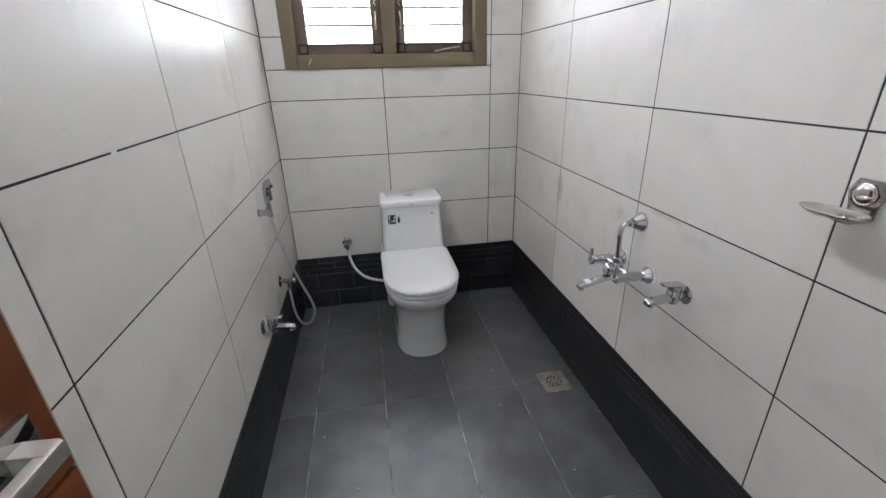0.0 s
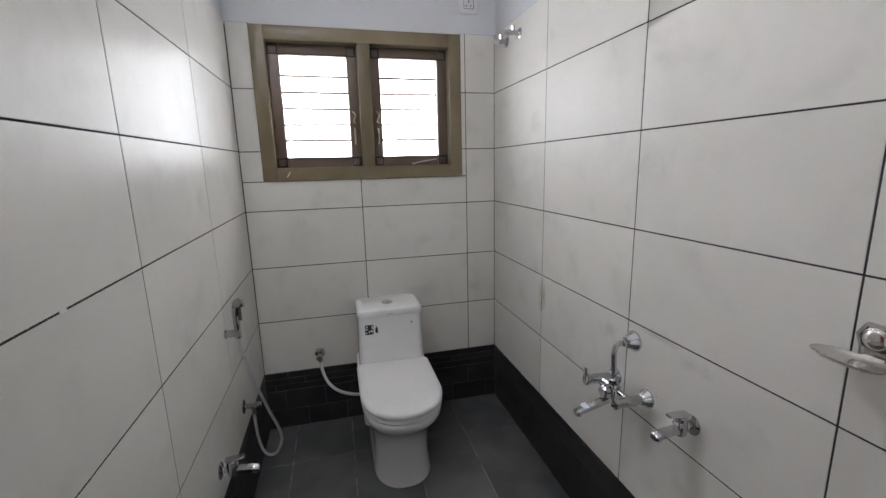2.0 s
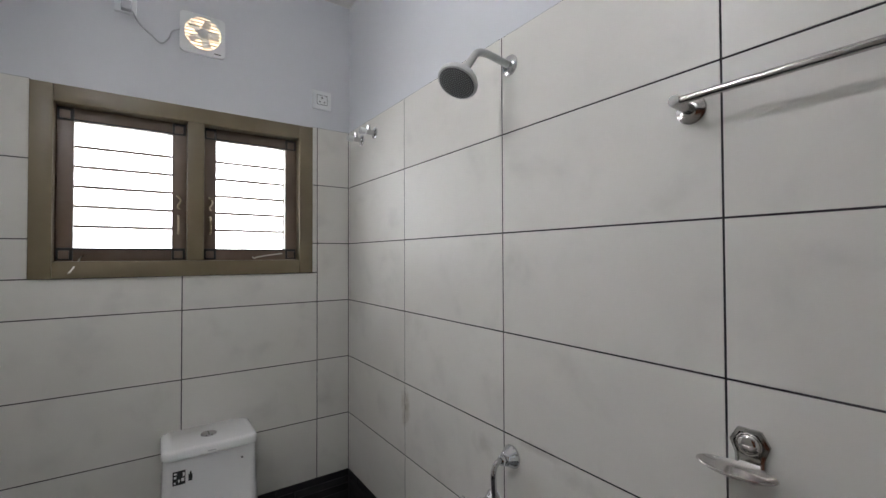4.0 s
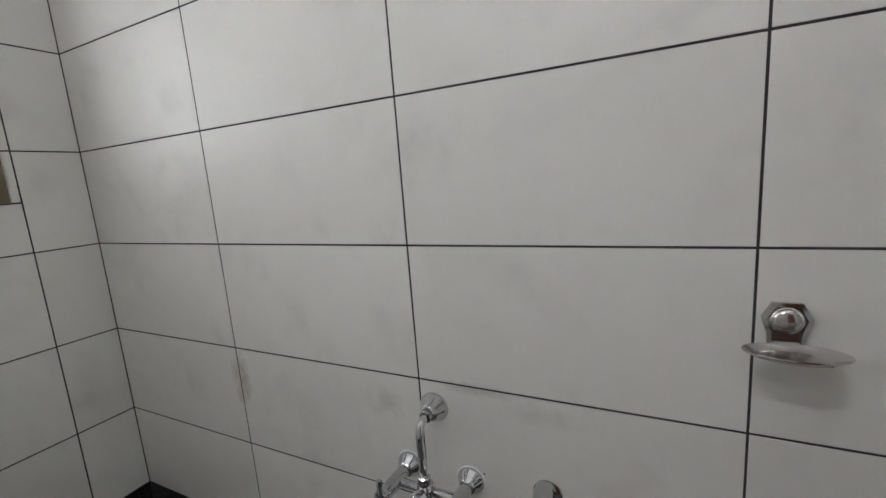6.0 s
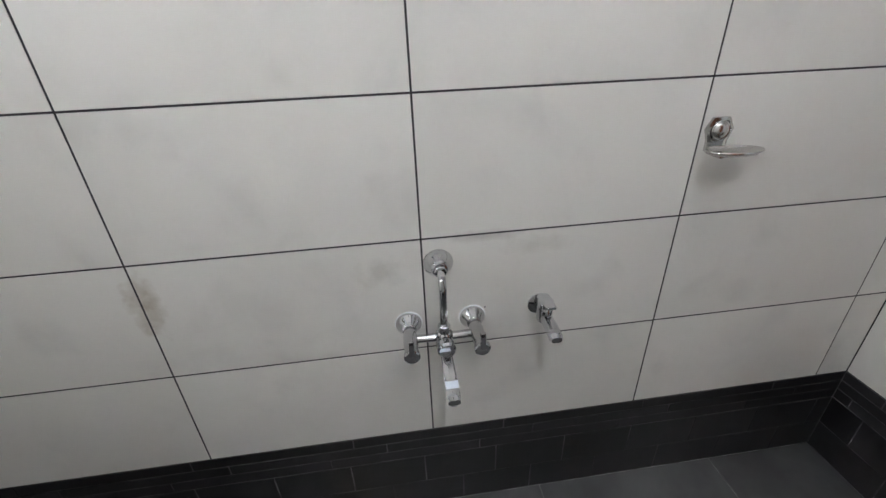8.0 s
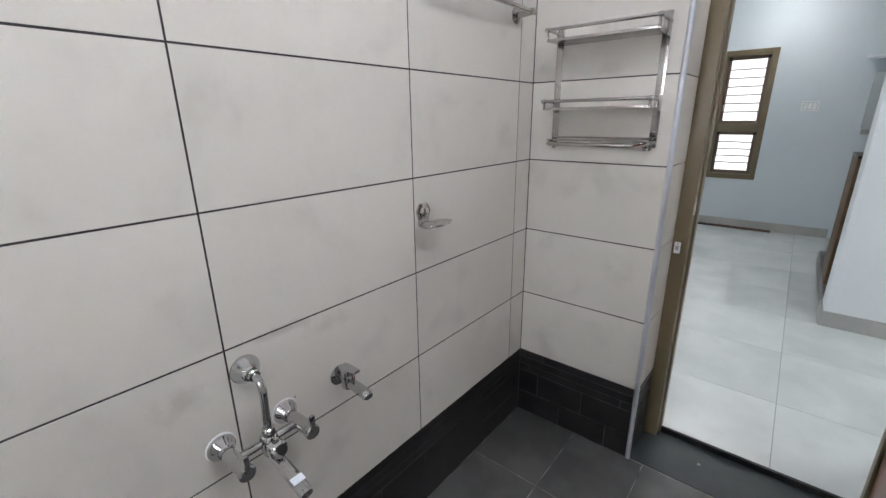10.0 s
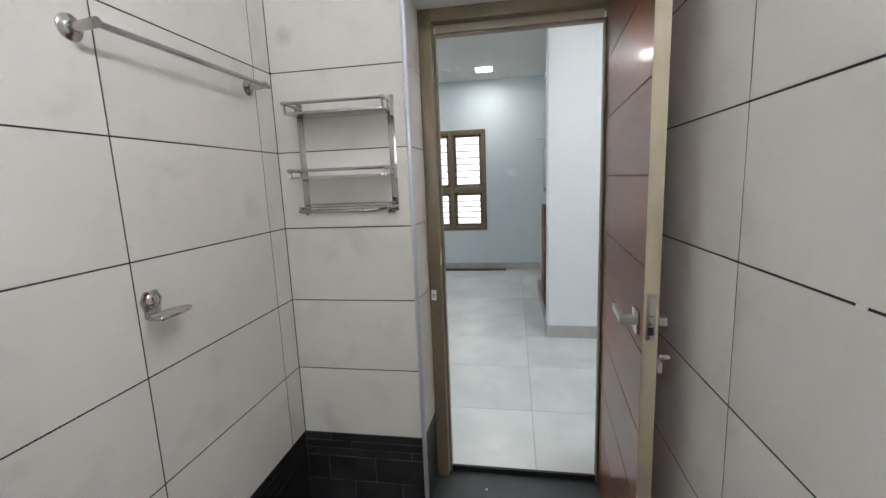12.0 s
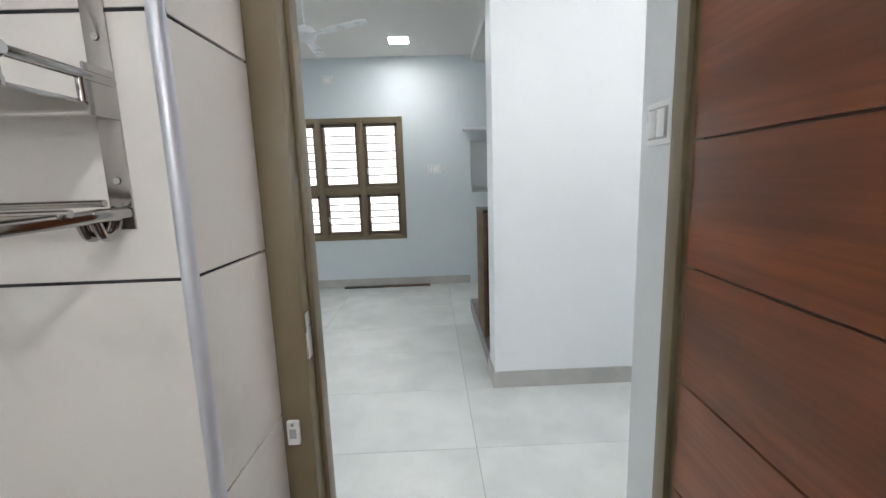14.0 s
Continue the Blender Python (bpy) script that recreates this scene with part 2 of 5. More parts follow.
# ---- mesh helpers ----
def whole(ob):
    m = ob.matrix_parent_inverse @ ob.matrix_basis
    return whole(ob.parent) @ m if ob.parent else ob.matrix_basis.copy()


def mesh_of(name, bm, material, smooth=38):
    bmesh.ops.recalc_face_normals(bm, faces=bm.faces)
    me = bpy.data.meshes.new(name)
    bm.to_mesh(me)
    bm.free()
    me.materials.append(M[material])
    if smooth:
        me.shade_smooth()
        me.set_sharp_from_angle(angle=radians(smooth))
    return me


def part(name, bm, material, parent=None, label="", local=False, smooth=38):
    """One mesh object from a bmesh in world coordinates (local: in its parent's), under a thing or a part."""
    ob = new(name, mesh_of(name, bm, material, smooth))
    if parent:
        ob.parent = parent
        if not local:
            ob.matrix_parent_inverse = whole(parent).inverted()
    return tagged(ob, label)


def thing(name, at, label, category, group="", kind=""):
    ob = new(name)
    ob.empty_display_size = 0.05
    ob.matrix_basis = at if isinstance(at, Matrix) else Matrix.Translation(at)
    return tagged(ob, label, category, group, kind)


def box(lo, hi, bevel=0.0, seg=2, bm=None, m=None):
    bm = bm or bmesh.new()
    lo, hi = Vector(lo), Vector(hi)
    mat4 = Matrix.Translation((lo + hi) / 2) @ Matrix.Diagonal((*(hi - lo), 1))
    if m:
        mat4 = m @ mat4
    made = bmesh.ops.create_cube(bm, size=1, matrix=mat4)["verts"]
    if bevel:
        edges = list({e for v in made for e in v.link_edges})
        bmesh.ops.bevel(bm, geom=edges, offset=bevel, segments=seg, affect="EDGES", profile=0.6)
    return bm


def boxes(*pairs, bevel=0.0):
    bm = bmesh.new()
    for lo, hi in pairs:
        box(lo, hi, bevel, bm=bm)
    return bm


def aim(origin, direction):
    """A matrix whose z runs along the direction."""
    return Matrix.Translation(origin) @ Vector(direction).normalized().to_track_quat("Z", "Y").to_matrix().to_4x4()


def lathe(profile, m=None, n=32, bm=None):
    """Turns (radius, height) pairs round the z of m; a zero radius closes the end."""
    bm = bm or bmesh.new()
    m = m or Matrix()
    rings = []
    for r, h in profile:
        if r <= 1e-6:
            rings.append([bm.verts.new(m @ Vector((0, 0, h)))])
        else:
            rings.append([bm.verts.new(m @ Vector((r * math.cos(2 * math.pi * i / n), r * math.sin(2 * math.pi * i / n), h))) for i in range(n)])
    for a, b in zip(rings, rings[1:]):
        for i in range(n):
            j = (i + 1) % n
            if len(a) == 1 and len(b) > 1:
                bm.faces.new((a[0], b[i], b[j]))
            elif len(b) == 1 and len(a) > 1:
                bm.faces.new((a[i], b[0], a[j]))
            elif len(a) > 1:
                bm.faces.new((a[i], b[i], b[j], a[j]))
    return bm


def curve(points, steps=8):
    """A smooth line through the points."""
    p = [Vector(q) for q in points]
    p = [2 * p[0] - p[1]] + p + [2 * p[-1] - p[-2]]
    out = []
    for i in range(1, len(p) - 2):
        a, b, c, d = p[i - 1:i + 3]
        for k in range(steps):
            t = k / steps
            out.append(0.5 * (2 * b + (c - a) * t + (2 * a - 5 * b + 4 * c - d) * t * t + (3 * b - a - 3 * c + d) * t ** 3))
    out.append(p[-2])
    return out


def tube(points, r, n=14, bm=None, flat=1.0):
    """A round bar along the points; r may be a list; flat squeezes it across its second axis."""
    bm = bm or bmesh.new()
    pts = [Vector(q) for q in points]
    rs = r if isinstance(r, (list, tuple)) else [r] * len(pts)
    side, rings = None, []
    for i, q in enumerate(pts):
        d = (pts[min(i + 1, len(pts) - 1)] - pts[max(i - 1, 0)]).normalized()
        if side is None:
            side = d.cross(Vector((0, 0, 1)) if abs(d.z) < 0.9 else Vector((1, 0, 0))).normalized()
        side = (side - d * side.dot(d)).normalized()
        up = side.cross(d)
        rings.append([bm.verts.new(q + rs[i] * (math.cos(2 * math.pi * k / n) * side + flat * math.sin(2 * math.pi * k / n) * up)) for k in range(n)])
    for a, b in zip(rings, rings[1:]):
        for k in range(n):
            bm.faces.new((a[k], a[(k + 1) % n], b[(k + 1) % n], b[k]))
    bm.faces.new(rings[0])
    bm.faces.new(rings[-1][::-1])
    return bm


def loft(rings, bm=None):
    bm = bm or bmesh.new()
    made = [[bm.verts.new(v) for v in ring] for ring in rings]
    n = len(made[0])
    for a, b in zip(made, made[1:]):
        for k in range(n):
            bm.faces.new((a[k], a[(k + 1) % n], b[(k + 1) % n], b[k]))
    bm.faces.new(made[0][::-1])
    bm.faces.new(made[-1])
    return bm


TILE_MESHES = {}


def tile_mesh(w, h, d, material, chamfer=0.0006):
    """A slab w by h, d deep, centred, its face towards local -y."""
    key = (round(w, 4), round(h, 4), d, material)
    if key not in TILE_MESHES:
        bm, c = bmesh.new(), chamfer
        back = [bm.verts.new((sx * w / 2, d, sz * h / 2)) for sx, sz in ((-1, -1), (1, -1), (1, 1), (-1, 1))]
        mid = [bm.verts.new((sx * w / 2, c, sz * h / 2)) for sx, sz in ((-1, -1), (1, -1), (1, 1), (-1, 1))]
        face = [bm.verts.new((sx * (w / 2 - c), 0, sz * (h / 2 - c))) for sx, sz in ((-1, -1), (1, -1), (1, 1), (-1, 1))]
        for a, b in ((back, mid), (mid, face)):
            for k in range(4):
                bm.faces.new((a[k], a[(k + 1) % 4], b[(k + 1) % 4], b[k]))
        bm.faces.new(face)
        TILE_MESHES[key] = mesh_of("tile", bm, material, smooth=0)
    return TILE_MESHES[key]


def lay(parent, name, m, material, u0, u1, v0, v1, depth=0.008, gap=0.0042, proud=0.0):
    """One tile on a plane m (local x across, z up, -y out of the wall), between joints."""
    me = tile_mesh(u1 - u0 - gap, v1 - v0 - gap, depth, material)
    ob = new(name, me)
    ob.parent = parent
    ob.matrix_parent_inverse = whole(parent).inverted()
    ob.matrix_basis = m @ Matrix.Translation(((u0 + u1) / 2, -proud, (v0 + v1) / 2))
    return ob


# planes of the tiled walls: u runs along the wall, faces look into the bathroom
PLANE_BACK = pose(0, YB, 0, 0, 0, 0)            # u = x
PLANE_RIGHT = pose(XR, 0, 0, 0, 0, -90)         # u = -y
PLANE_LEFT = pose(XL, 2.2, 0, 0, 0, 90) @ pose(0, 0, 0, 0, -0.42, 0) @ Matrix.Translation((-2.2, 0, 0))           # u = y
PLANE_FRONT = pose(0, YF, 0, 0, 0, 180)         # u = -x
PLANE_REVEAL = pose(JX, YF, 0, 0, 0, -92) @ Matrix.Translation((YF, 0, 0))        # u = -y, looks to -x


def flat_plane(z):
    return pose(0, 0, z, -90, 0, 0)             # u = x, v = y, faces up

# ---- the setting: bathroom ----
B = 0.010                                # thickness of bed and tile on the masonry
WX0, WX1, WZ0, WZ1 = -0.348, 0.703, 1.350, 2.092   # window opening in the back wall


def structure(name, bm, material, label, category, smooth=0):
    return tagged(part(name, bm, material, smooth=smooth), label, category, "", "structure")


floor = structure("floor", box((XL - 0.05, -0.33, FZ - 0.12), (XR + 0.05, YB + 0.05, FZ - 0.0022)), "floor_joint", "dark slate tile floor with pale worn joints", "floor")
structure("ceiling", box((XL - 0.2, -0.36, CZ), (XR + 0.21, YB + 0.21, CZ + 0.12)), "ceiling", "plain white painted bathroom ceiling", "ceiling")
wall_back = structure("wall_back", boxes(
    ((XL - 0.2, YB + B, FZ - 0.12), (WX0, YB + 0.21, CZ)), ((WX1, YB + B, FZ - 0.12), (XR + 0.21, YB + 0.21, CZ)),
    ((WX0, YB + B, FZ - 0.12), (WX1, YB + 0.21, WZ0)), ((WX0, YB + B, WZ1), (WX1, YB + 0.21, CZ))),
    "paint", "window wall, cream tiles below grey-white paint", "wall")
wall_right = structure("wall_right", box((XR + B, -0.36, FZ - 0.12), (XR + 0.21, YB + B, CZ)), "paint", "cream tiled shower wall with dark joints", "wall")
wall_left = structure("wall_left", box((XL - 0.2, -0.36, FZ - 0.12), (XL - B, YB + B, CZ)), "paint", "cream tiled wall beside the toilet", "wall")
wall_front = structure("wall_front", boxes(
    ((JX + B, -0.36, FZ - 0.12), (XR + B, YF - B, CZ)), ((XL - B, -0.36, 2.05), (JX + B, YF - B, CZ))),
    "paint", "cream tiled wall beside the doorway", "wall")
# beds of dark grout under the tiles
part("grout_bed", boxes(
    ((XL, YB + 0.0010, DARK_TOP), (XR, YB + B, WZ0)), ((XL, YB + 0.0010, WZ0), (WX0, YB + B, TILE_TOP - 0.001)),
    ((WX1, YB + 0.0010, WZ0), (XR, YB + B, TILE_TOP - 0.001))), "grout", wall_back, smooth=0)
part("grout_bed", box((XR + 0.0010, YF - 0.005, DARK_TOP), (XR + B, YB + B, TILE_TOP - 0.001)), "grout", wall_right, smooth=0)
part("grout_bed", box((XL - B, -0.29, DARK_TOP), (XL - 0.0010, YB + B, TILE_TOP - 0.017)), "grout", wall_left, smooth=0)
part("grout_bed", boxes(((JX + 0.0010, YF - B, DARK_TOP), (XR + B, YF - 0.0010, TILE_TOP - 0.001)),
                        ((JX + 0.0010, JY, DARK_TOP), (JX + B, YF - B, 2.05))), "grout", wall_front, smooth=0)
part("dark_bed", boxes(((XL, YB + 0.001, FZ - 0.01), (XR, YB + B, DARK_TOP))), "dark_joint", wall_back, smooth=0)
part("dark_bed", boxes(((XR + 0.001, YF - 0.005, FZ - 0.01), (XR + B, YB + B, DARK_TOP))), "dark_joint", wall_right, smooth=0)
part("dark_bed", boxes(((XL - B, -0.29, FZ - 0.01), (XL - 0.001, YB + B, DARK_TOP))), "dark_joint", wall_left, smooth=0)
part("dark_bed", boxes(((JX + 0.003, YF - B, FZ - 0.01), (XR + B, YF - 0.001, DARK_TOP)), ((JX + 0.001, JY, FZ - 0.01), (JX + B, YF - B, DARK_TOP))), "dark_joint", wall_front, smooth=0)
# corner trim on the reveal
trim = structure("trim", tube([(JX + 0.001, YF - 0.001, FZ), (JX + 0.001, YF - 0.001, 1.2), (JX + 0.001, YF - 0.001, TILE_TOP)], 0.0098, 16), "alu", "rounded aluminium tile edge trim", "trim", 40)
# threshold
structure("threshold", box((-0.43, -0.335, FZ - 0.02), (JX, -0.082, FZ + 0.002), 0.0015), "sill_stone", "smooth grey-green stone doorway slab", "threshold")
structure("threshold_edge", box((-0.43, -0.352, FZ - 0.05), (JX, -0.336, BZ + 0.001), 0.002), "black_stone", "narrow black stone step under the door frame", "threshold")

# ---- the setting: bedroom beyond the door ----
BX0, BX1 = -3.2, 3.0
VX0, VX1, VZ0, VZ1 = 0.392, 1.975, 0.60, 2.096
bed_floor = structure("bedroom_floor", box((BX0 - 0.2, FARY - 0.2, BZ - 0.12), (BX1 + 0.2, -0.352, BZ - 0.0015)), "bed_joint", "pale grey large tile bedroom floor", "floor")
structure("bedroom_ceiling", box((BX0 - 0.2, FARY - 0.2, CZ), (BX1 + 0.2, -0.36, CZ + 0.12)), "ceiling", "plain white bedroom ceiling", "ceiling")
wall_far = structure("wall_far", boxes(
    ((BX0 - 0.2, FARY - 0.2, BZ - 0.12), (VX0, FARY, CZ)), ((VX1, FARY - 0.2, BZ - 0.12), (BX1 + 0.2, FARY, CZ)),
    ((VX0, FARY - 0.2, BZ - 0.12), (VX1, FARY, VZ0)), ((VX0, FARY - 0.2, VZ1), (VX1, FARY, CZ))), "blue_paint", "pale blue-grey painted bedroom wall with window", "wall")
structure("wall_east", box((BX1, FARY, BZ - 0.12), (BX1 + 0.2, -0.36, CZ)), "blue_paint", "pale blue-grey bedroom side wall", "wall")
structure("wall_west", box((BX0 - 0.2, FARY, BZ - 0.12), (BX0, -0.36, CZ)), "blue_paint", "pale blue-grey bedroom side wall", "wall")
structure("wall_near", boxes(((XR + 0.21, -0.36, BZ - 0.12), (BX1 + 0.2, -0.16, CZ)), ((BX0 - 0.2, -0.36, BZ - 0.12), (XL - 0.2, -0.16, CZ))), "blue_paint", "painted bedroom wall beside the bathroom door", "wall")
structure("wall_stub", box((BX0, -0.59, BZ - 0.12), (-0.43, -0.362, CZ), 0.004), "white_paint", "short painted wall end beside the door", "wall")
structure("wall_white", box((BX0, COLY - 0.23, BZ - 0.12), (COLX, COLY, CZ), 0.006), "white_paint", "white painted partition wall in the bedroom", "wall")
structure("beam", box((BX0, FARY, 2.71), (-0.46, COLY - 0.23, CZ - 0.001), 0.004), "ceiling", "shallow white ceiling drop behind the partition", "beam")
structure("baseboard", box((-0.40, FARY + 0.001, BZ), (BX1, FARY + 0.013, BZ + 0.105), 0.002), "skirting", "beige-grey tile skirting under the window", "skirting")
structure("baseboard", boxes(((BX0, COLY + 0.001, BZ), (COLX + 0.013, COLY + 0.013, BZ + 0.105)), ((COLX + 0.001, COLY - 0.23, BZ), (COLX + 0.013, COLY + 0.001, BZ + 0.105))), "skirting", "beige-grey tile skirting round the partition", "skirting")

# daylight outside both windows
structure("backdrop", box((-1.5, YB + 1.1, -0.2), (1.9, YB + 1.12, 3.6)), "day", "bright white overcast daylight outside", "backdrop")
structure("backdrop", box((-1.2, FARY - 1.32, -0.5), (3.6, FARY - 1.3, 3.6)), "far_day", "bright white overcast daylight outside", "backdrop")


# ---- windows ----
def sash(parent, x0, x1, z0, z1, y, s, frame_w):
    """A casement sash with four rails, its pane and black corner plates; s: the side that looks into the room."""
    th = 0.034
    ya, yb = (y, y + th) if s < 0 else (y - th, y)
    sash_ob = part("sash", boxes(((x0, ya, z0), (x0 + frame_w, yb, z1)), ((x1 - frame_w, ya, z0), (x1, yb, z1)),
                                 ((x0 + frame_w, ya, z0), (x1 - frame_w, yb, z0 + frame_w)), ((x0 + frame_w, ya, z1 - frame_w), (x1 - frame_w, yb, z1)), bevel=0.003), "sash", parent, "brown painted casement sash")
    pane = part("pane", box((x0 + frame_w - 0.004, (ya + yb) / 2 - 0.002, z0 + frame_w - 0.004), (x1 - frame_w + 0.004, (ya + yb) / 2 + 0.002, z1 - frame_w + 0.004)), "glass", sash_ob, "clear glass pane", smooth=0)
    pane.visible_shadow = False
    return sash_ob


def window_back():
    w = thing("window_1", (0.18, YB, WZ0), "olive-brown two-light window with steel bars, closed", "window", kind="structure")
    fw = 0.066
    y0, y1 = YB - 0.012, YB + 0.085
    mid0, mid1 = 0.155, 0.219
    part("window_frame", boxes(((WX0, y0, WZ0), (WX0 + fw, y1, WZ1)), ((WX1 - fw, y0, WZ0), (WX1, y1, WZ1)),
                               ((WX0 + fw, y0, WZ0), (WX1 - fw, y1, WZ0 + fw)), ((WX0 + fw, y0, WZ1 - fw), (WX1 - fw, y1, WZ1)),
                               ((mid0, y0, WZ0 + fw), (mid1, y1, WZ1 - fw)), bevel=0.004), "olive", w, "thick olive-brown frame")
    for a, b in ((WX0 + fw, mid0), (mid1, WX1 - fw)):
        za, zb = WZ0 + fw, WZ1 - fw
        s_ob = sash(w, a - 0.004, b + 0.004, za - 0.004, zb + 0.004, YB + 0.052, -1, 0.058)
        # the square plates at the sash corners
        for px in (a + 0.004, b - 0.054):
            for pz in (za + 0.004, zb - 0.054):
                part("corner_plate", box((px, YB + 0.044, pz), (px + 0.050, YB + 0.0525, pz + 0.050), 0.004), "black", s_ob, "dark square bracket")
                part("cap", box((px + 0.008, YB + 0.036, pz + 0.006), (px + 0.040, YB + 0.0445, pz + 0.038), 0.003), "sash", s_ob, "small brown cover")
        for z in (za + 0.050, zb - 0.050):
            part("bolt_rod", tube([(a + 0.03, YB + 0.046, z), ((a + b) / 2, YB + 0.046, z), (b - 0.03, YB + 0.046, z)], 0.0035, 8), "black", s_ob, "thin dark rod along the rail")
        # bars stand in front of the panes
        n = 6
        for k in range(1, n):
            z = za + 0.061 + (zb - za - 0.122) * k / n
            part("bar", tube([(a + 0.045, YB + 0.110, z), ((a + b) / 2, YB + 0.110, z), (b - 0.045, YB + 0.110, z)], 0.0062, 10), "sash", w)
        part("bar_post", box((a + 0.040, YB + 0.102, za + 0.03), (a + 0.052, YB + 0.118, zb - 0.03), 0.002), "sash", w)
        part("bar_post", box((b - 0.052, YB + 0.102, za + 0.03), (b - 0.040, YB + 0.118, zb - 0.03), 0.002), "sash", w)
        # pull and latch on the meeting stile
        hx = b - 0.030 if b < 0.2 else a + 0.030
        part("pull", tube(curve([(hx, YB + 0.054, 1.535), (hx, YB + 0.030, 1.545), (hx, YB + 0.028, 1.575), (hx, YB + 0.030, 1.605), (hx, YB + 0.054, 1.615)], 5), 0.0040, 10), "brass", s_ob, "small steel pull")
        part("latch", tube(curve([(hx + 0.004, YB + 0.052, 1.645), (hx - 0.004, YB + 0.032, 1.655), (hx + 0.007, YB + 0.026, 1.68), (hx - 0.006, YB + 0.036, 1.70), (hx, YB + 0.052, 1.70)], 5), 0.0035, 10), "brass", s_ob, "curled steel latch")
        # stay hook lying on the bottom rail
        q = a + 0.07 if b < 0.2 else b - 0.20
        if b < 0.2:
            line = [(q + 0.020, YB + 0.045, 1.442), (q + 0.010, YB + 0.01, 1.425), (q - 0.010, YB - 0.016, 1.385), (q - 0.022, YB - 0.020, 1.368)]
        else:
            line = [(q - 0.012, YB + 0.028, 1.432), (q - 0.004, YB + 0.026, 1.424), (q + 0.01, YB + 0.026, 1.430), (q + 0.07, YB + 0.032, 1.440), (q + 0.13, YB + 0.046, 1.448)]
        part("stay_hook", tube(curve(line, 5), 0.003, 8), "satin", s_ob, "thin bent steel stay")
    return w


def window_far():
    w = thing("window_2", (1.18, FARY, VZ0), "olive-brown three-light bedroom window with steel bars", "window", kind="structure")
    fw = 0.062
    y0, y1 = FARY - 0.09, FARY + 0.012
    xs = [VX0 + fw / 2, VX0 + 0.507 + 0.012, VX0 + 1.032, VX1 - fw / 2]
    bars = [((x - fw / 2, y0, VZ0), (x + fw / 2, y1, VZ1)) for x in xs]
    for a, b in zip(xs, xs[1:]):
        bars += [((a + fw / 2, y0, VZ0), (b - fw / 2, y1, VZ0 + fw)), ((a + fw / 2, y0, VZ1 - fw), (b - fw / 2, y1, VZ1)),
                 ((a + fw / 2, y0 + 0.01, 1.172), (b - fw / 2, y1 - 0.012, 1.262))]
    part("window_frame", boxes(*bars, bevel=0.004), "olive", w, "thick olive-brown frame")
    for a, b in zip(xs, xs[1:]):
        for z0, z1, n in ((VZ0 + fw, 1.172, 5), (1.262, VZ1 - fw, 7)):
            s_ob = sash(w, a + fw / 2 - 0.004, b - fw / 2 + 0.004, z0 - 0.004, z1 + 0.004, FARY - 0.045, 1, 0.045)
            for k in range(1, n):
                z = z0 + 0.045 + (z1 - z0 - 0.09) * k / n
                part("bar", tube([(a + fw / 2 + 0.02, FARY - 0.11, z), ((a + b) / 2, FARY - 0.11, z), (b - fw / 2 - 0.02, FARY - 0.11, z)], 0.008, 8), "sash", w)
            hx = b - fw / 2 - 0.03
            part("pull", tube(curve([(hx, FARY - 0.046, z0 + 0.16), (hx, FARY - 0.02, z0 + 0.17), (hx, FARY - 0.02, z0 + 0.22), (hx, FARY - 0.046, z0 + 0.23)], 4), 0.006, 8), "satin", s_ob, "small steel pull")
            for px in (a + fw / 2 + 0.008, b - fw / 2 - 0.040):
                part("corner_plate", box((px, FARY - 0.046, z1 - 0.040), (px + 0.032, FARY - 0.040, z1 - 0.008), 0.002), "black", s_ob, "dark square bracket")
    return w


window_back()
window_far()

# ---- doorway and door ----
frame_ob = thing("door_frame", (0.0, JY - 0.03, FZ), "olive-brown enamelled door frame with a stop rebate", "door frame", kind="structure")
for name, x0, x1, s in (("jamb", 0.302, JX, 1), ("jamb", -0.448, -0.388, -1)):
    part(name, boxes(((x0, -0.370, FZ), (x1, JY - 0.001, 2.060)), bevel=0.004), "olive", frame_ob)
    xa, xb = (x0 - 0.010, x0) if s > 0 else (x1, x1 + 0.012)
    part("stop", box((xa, -0.370, FZ), (xb, -0.330, 1.968), 0.003), "olive", frame_ob)
part("head", box((-0.388, -0.370, 2.000), (0.302, JY - 0.001, 2.060), 0.004), "olive", frame_ob)
# one stop in two colours: pale for its lit front, brown for its shaded underside
stop = part("head_stop", box((-0.376, -0.369, 1.969), (0.292, -0.334, 2.000), 0.002), "beige_edge", frame_ob, "stop strip, its lit front put into pale enamel")
part("seal", box((-0.376, -0.372, 1.958), (0.292, -0.336, 1.9685), 0.002), "sash", stop, "underside of the stop, its shade put into dark brown")
# bolt keeper on the front of the jamb, latch plate on its inner edge
keeper = part("bolt_keeper", box((0.325, JY - 0.001, 0.842), (0.347, JY + 0.009, 0.888), 0.003), "plastic", frame_ob, "pale moulded bolt keeper")
part("slot", box((0.330, JY + 0.0085, 0.856), (0.342, JY + 0.0096, 0.874)), "cable", keeper, smooth=0)
part("screw", lathe([(0.003, 0), (0.0025, 0.001), (0, 0.0013)], aim((0.336, JY + 0.009, 0.882), (0, 1, 0)), 10), "satin", keeper)
part("strike_plate", box((0.299, -0.318, 1.00), (0.3025, -0.294, 1.085), 0.001), "satin", frame_ob, "worn metal strike plate")


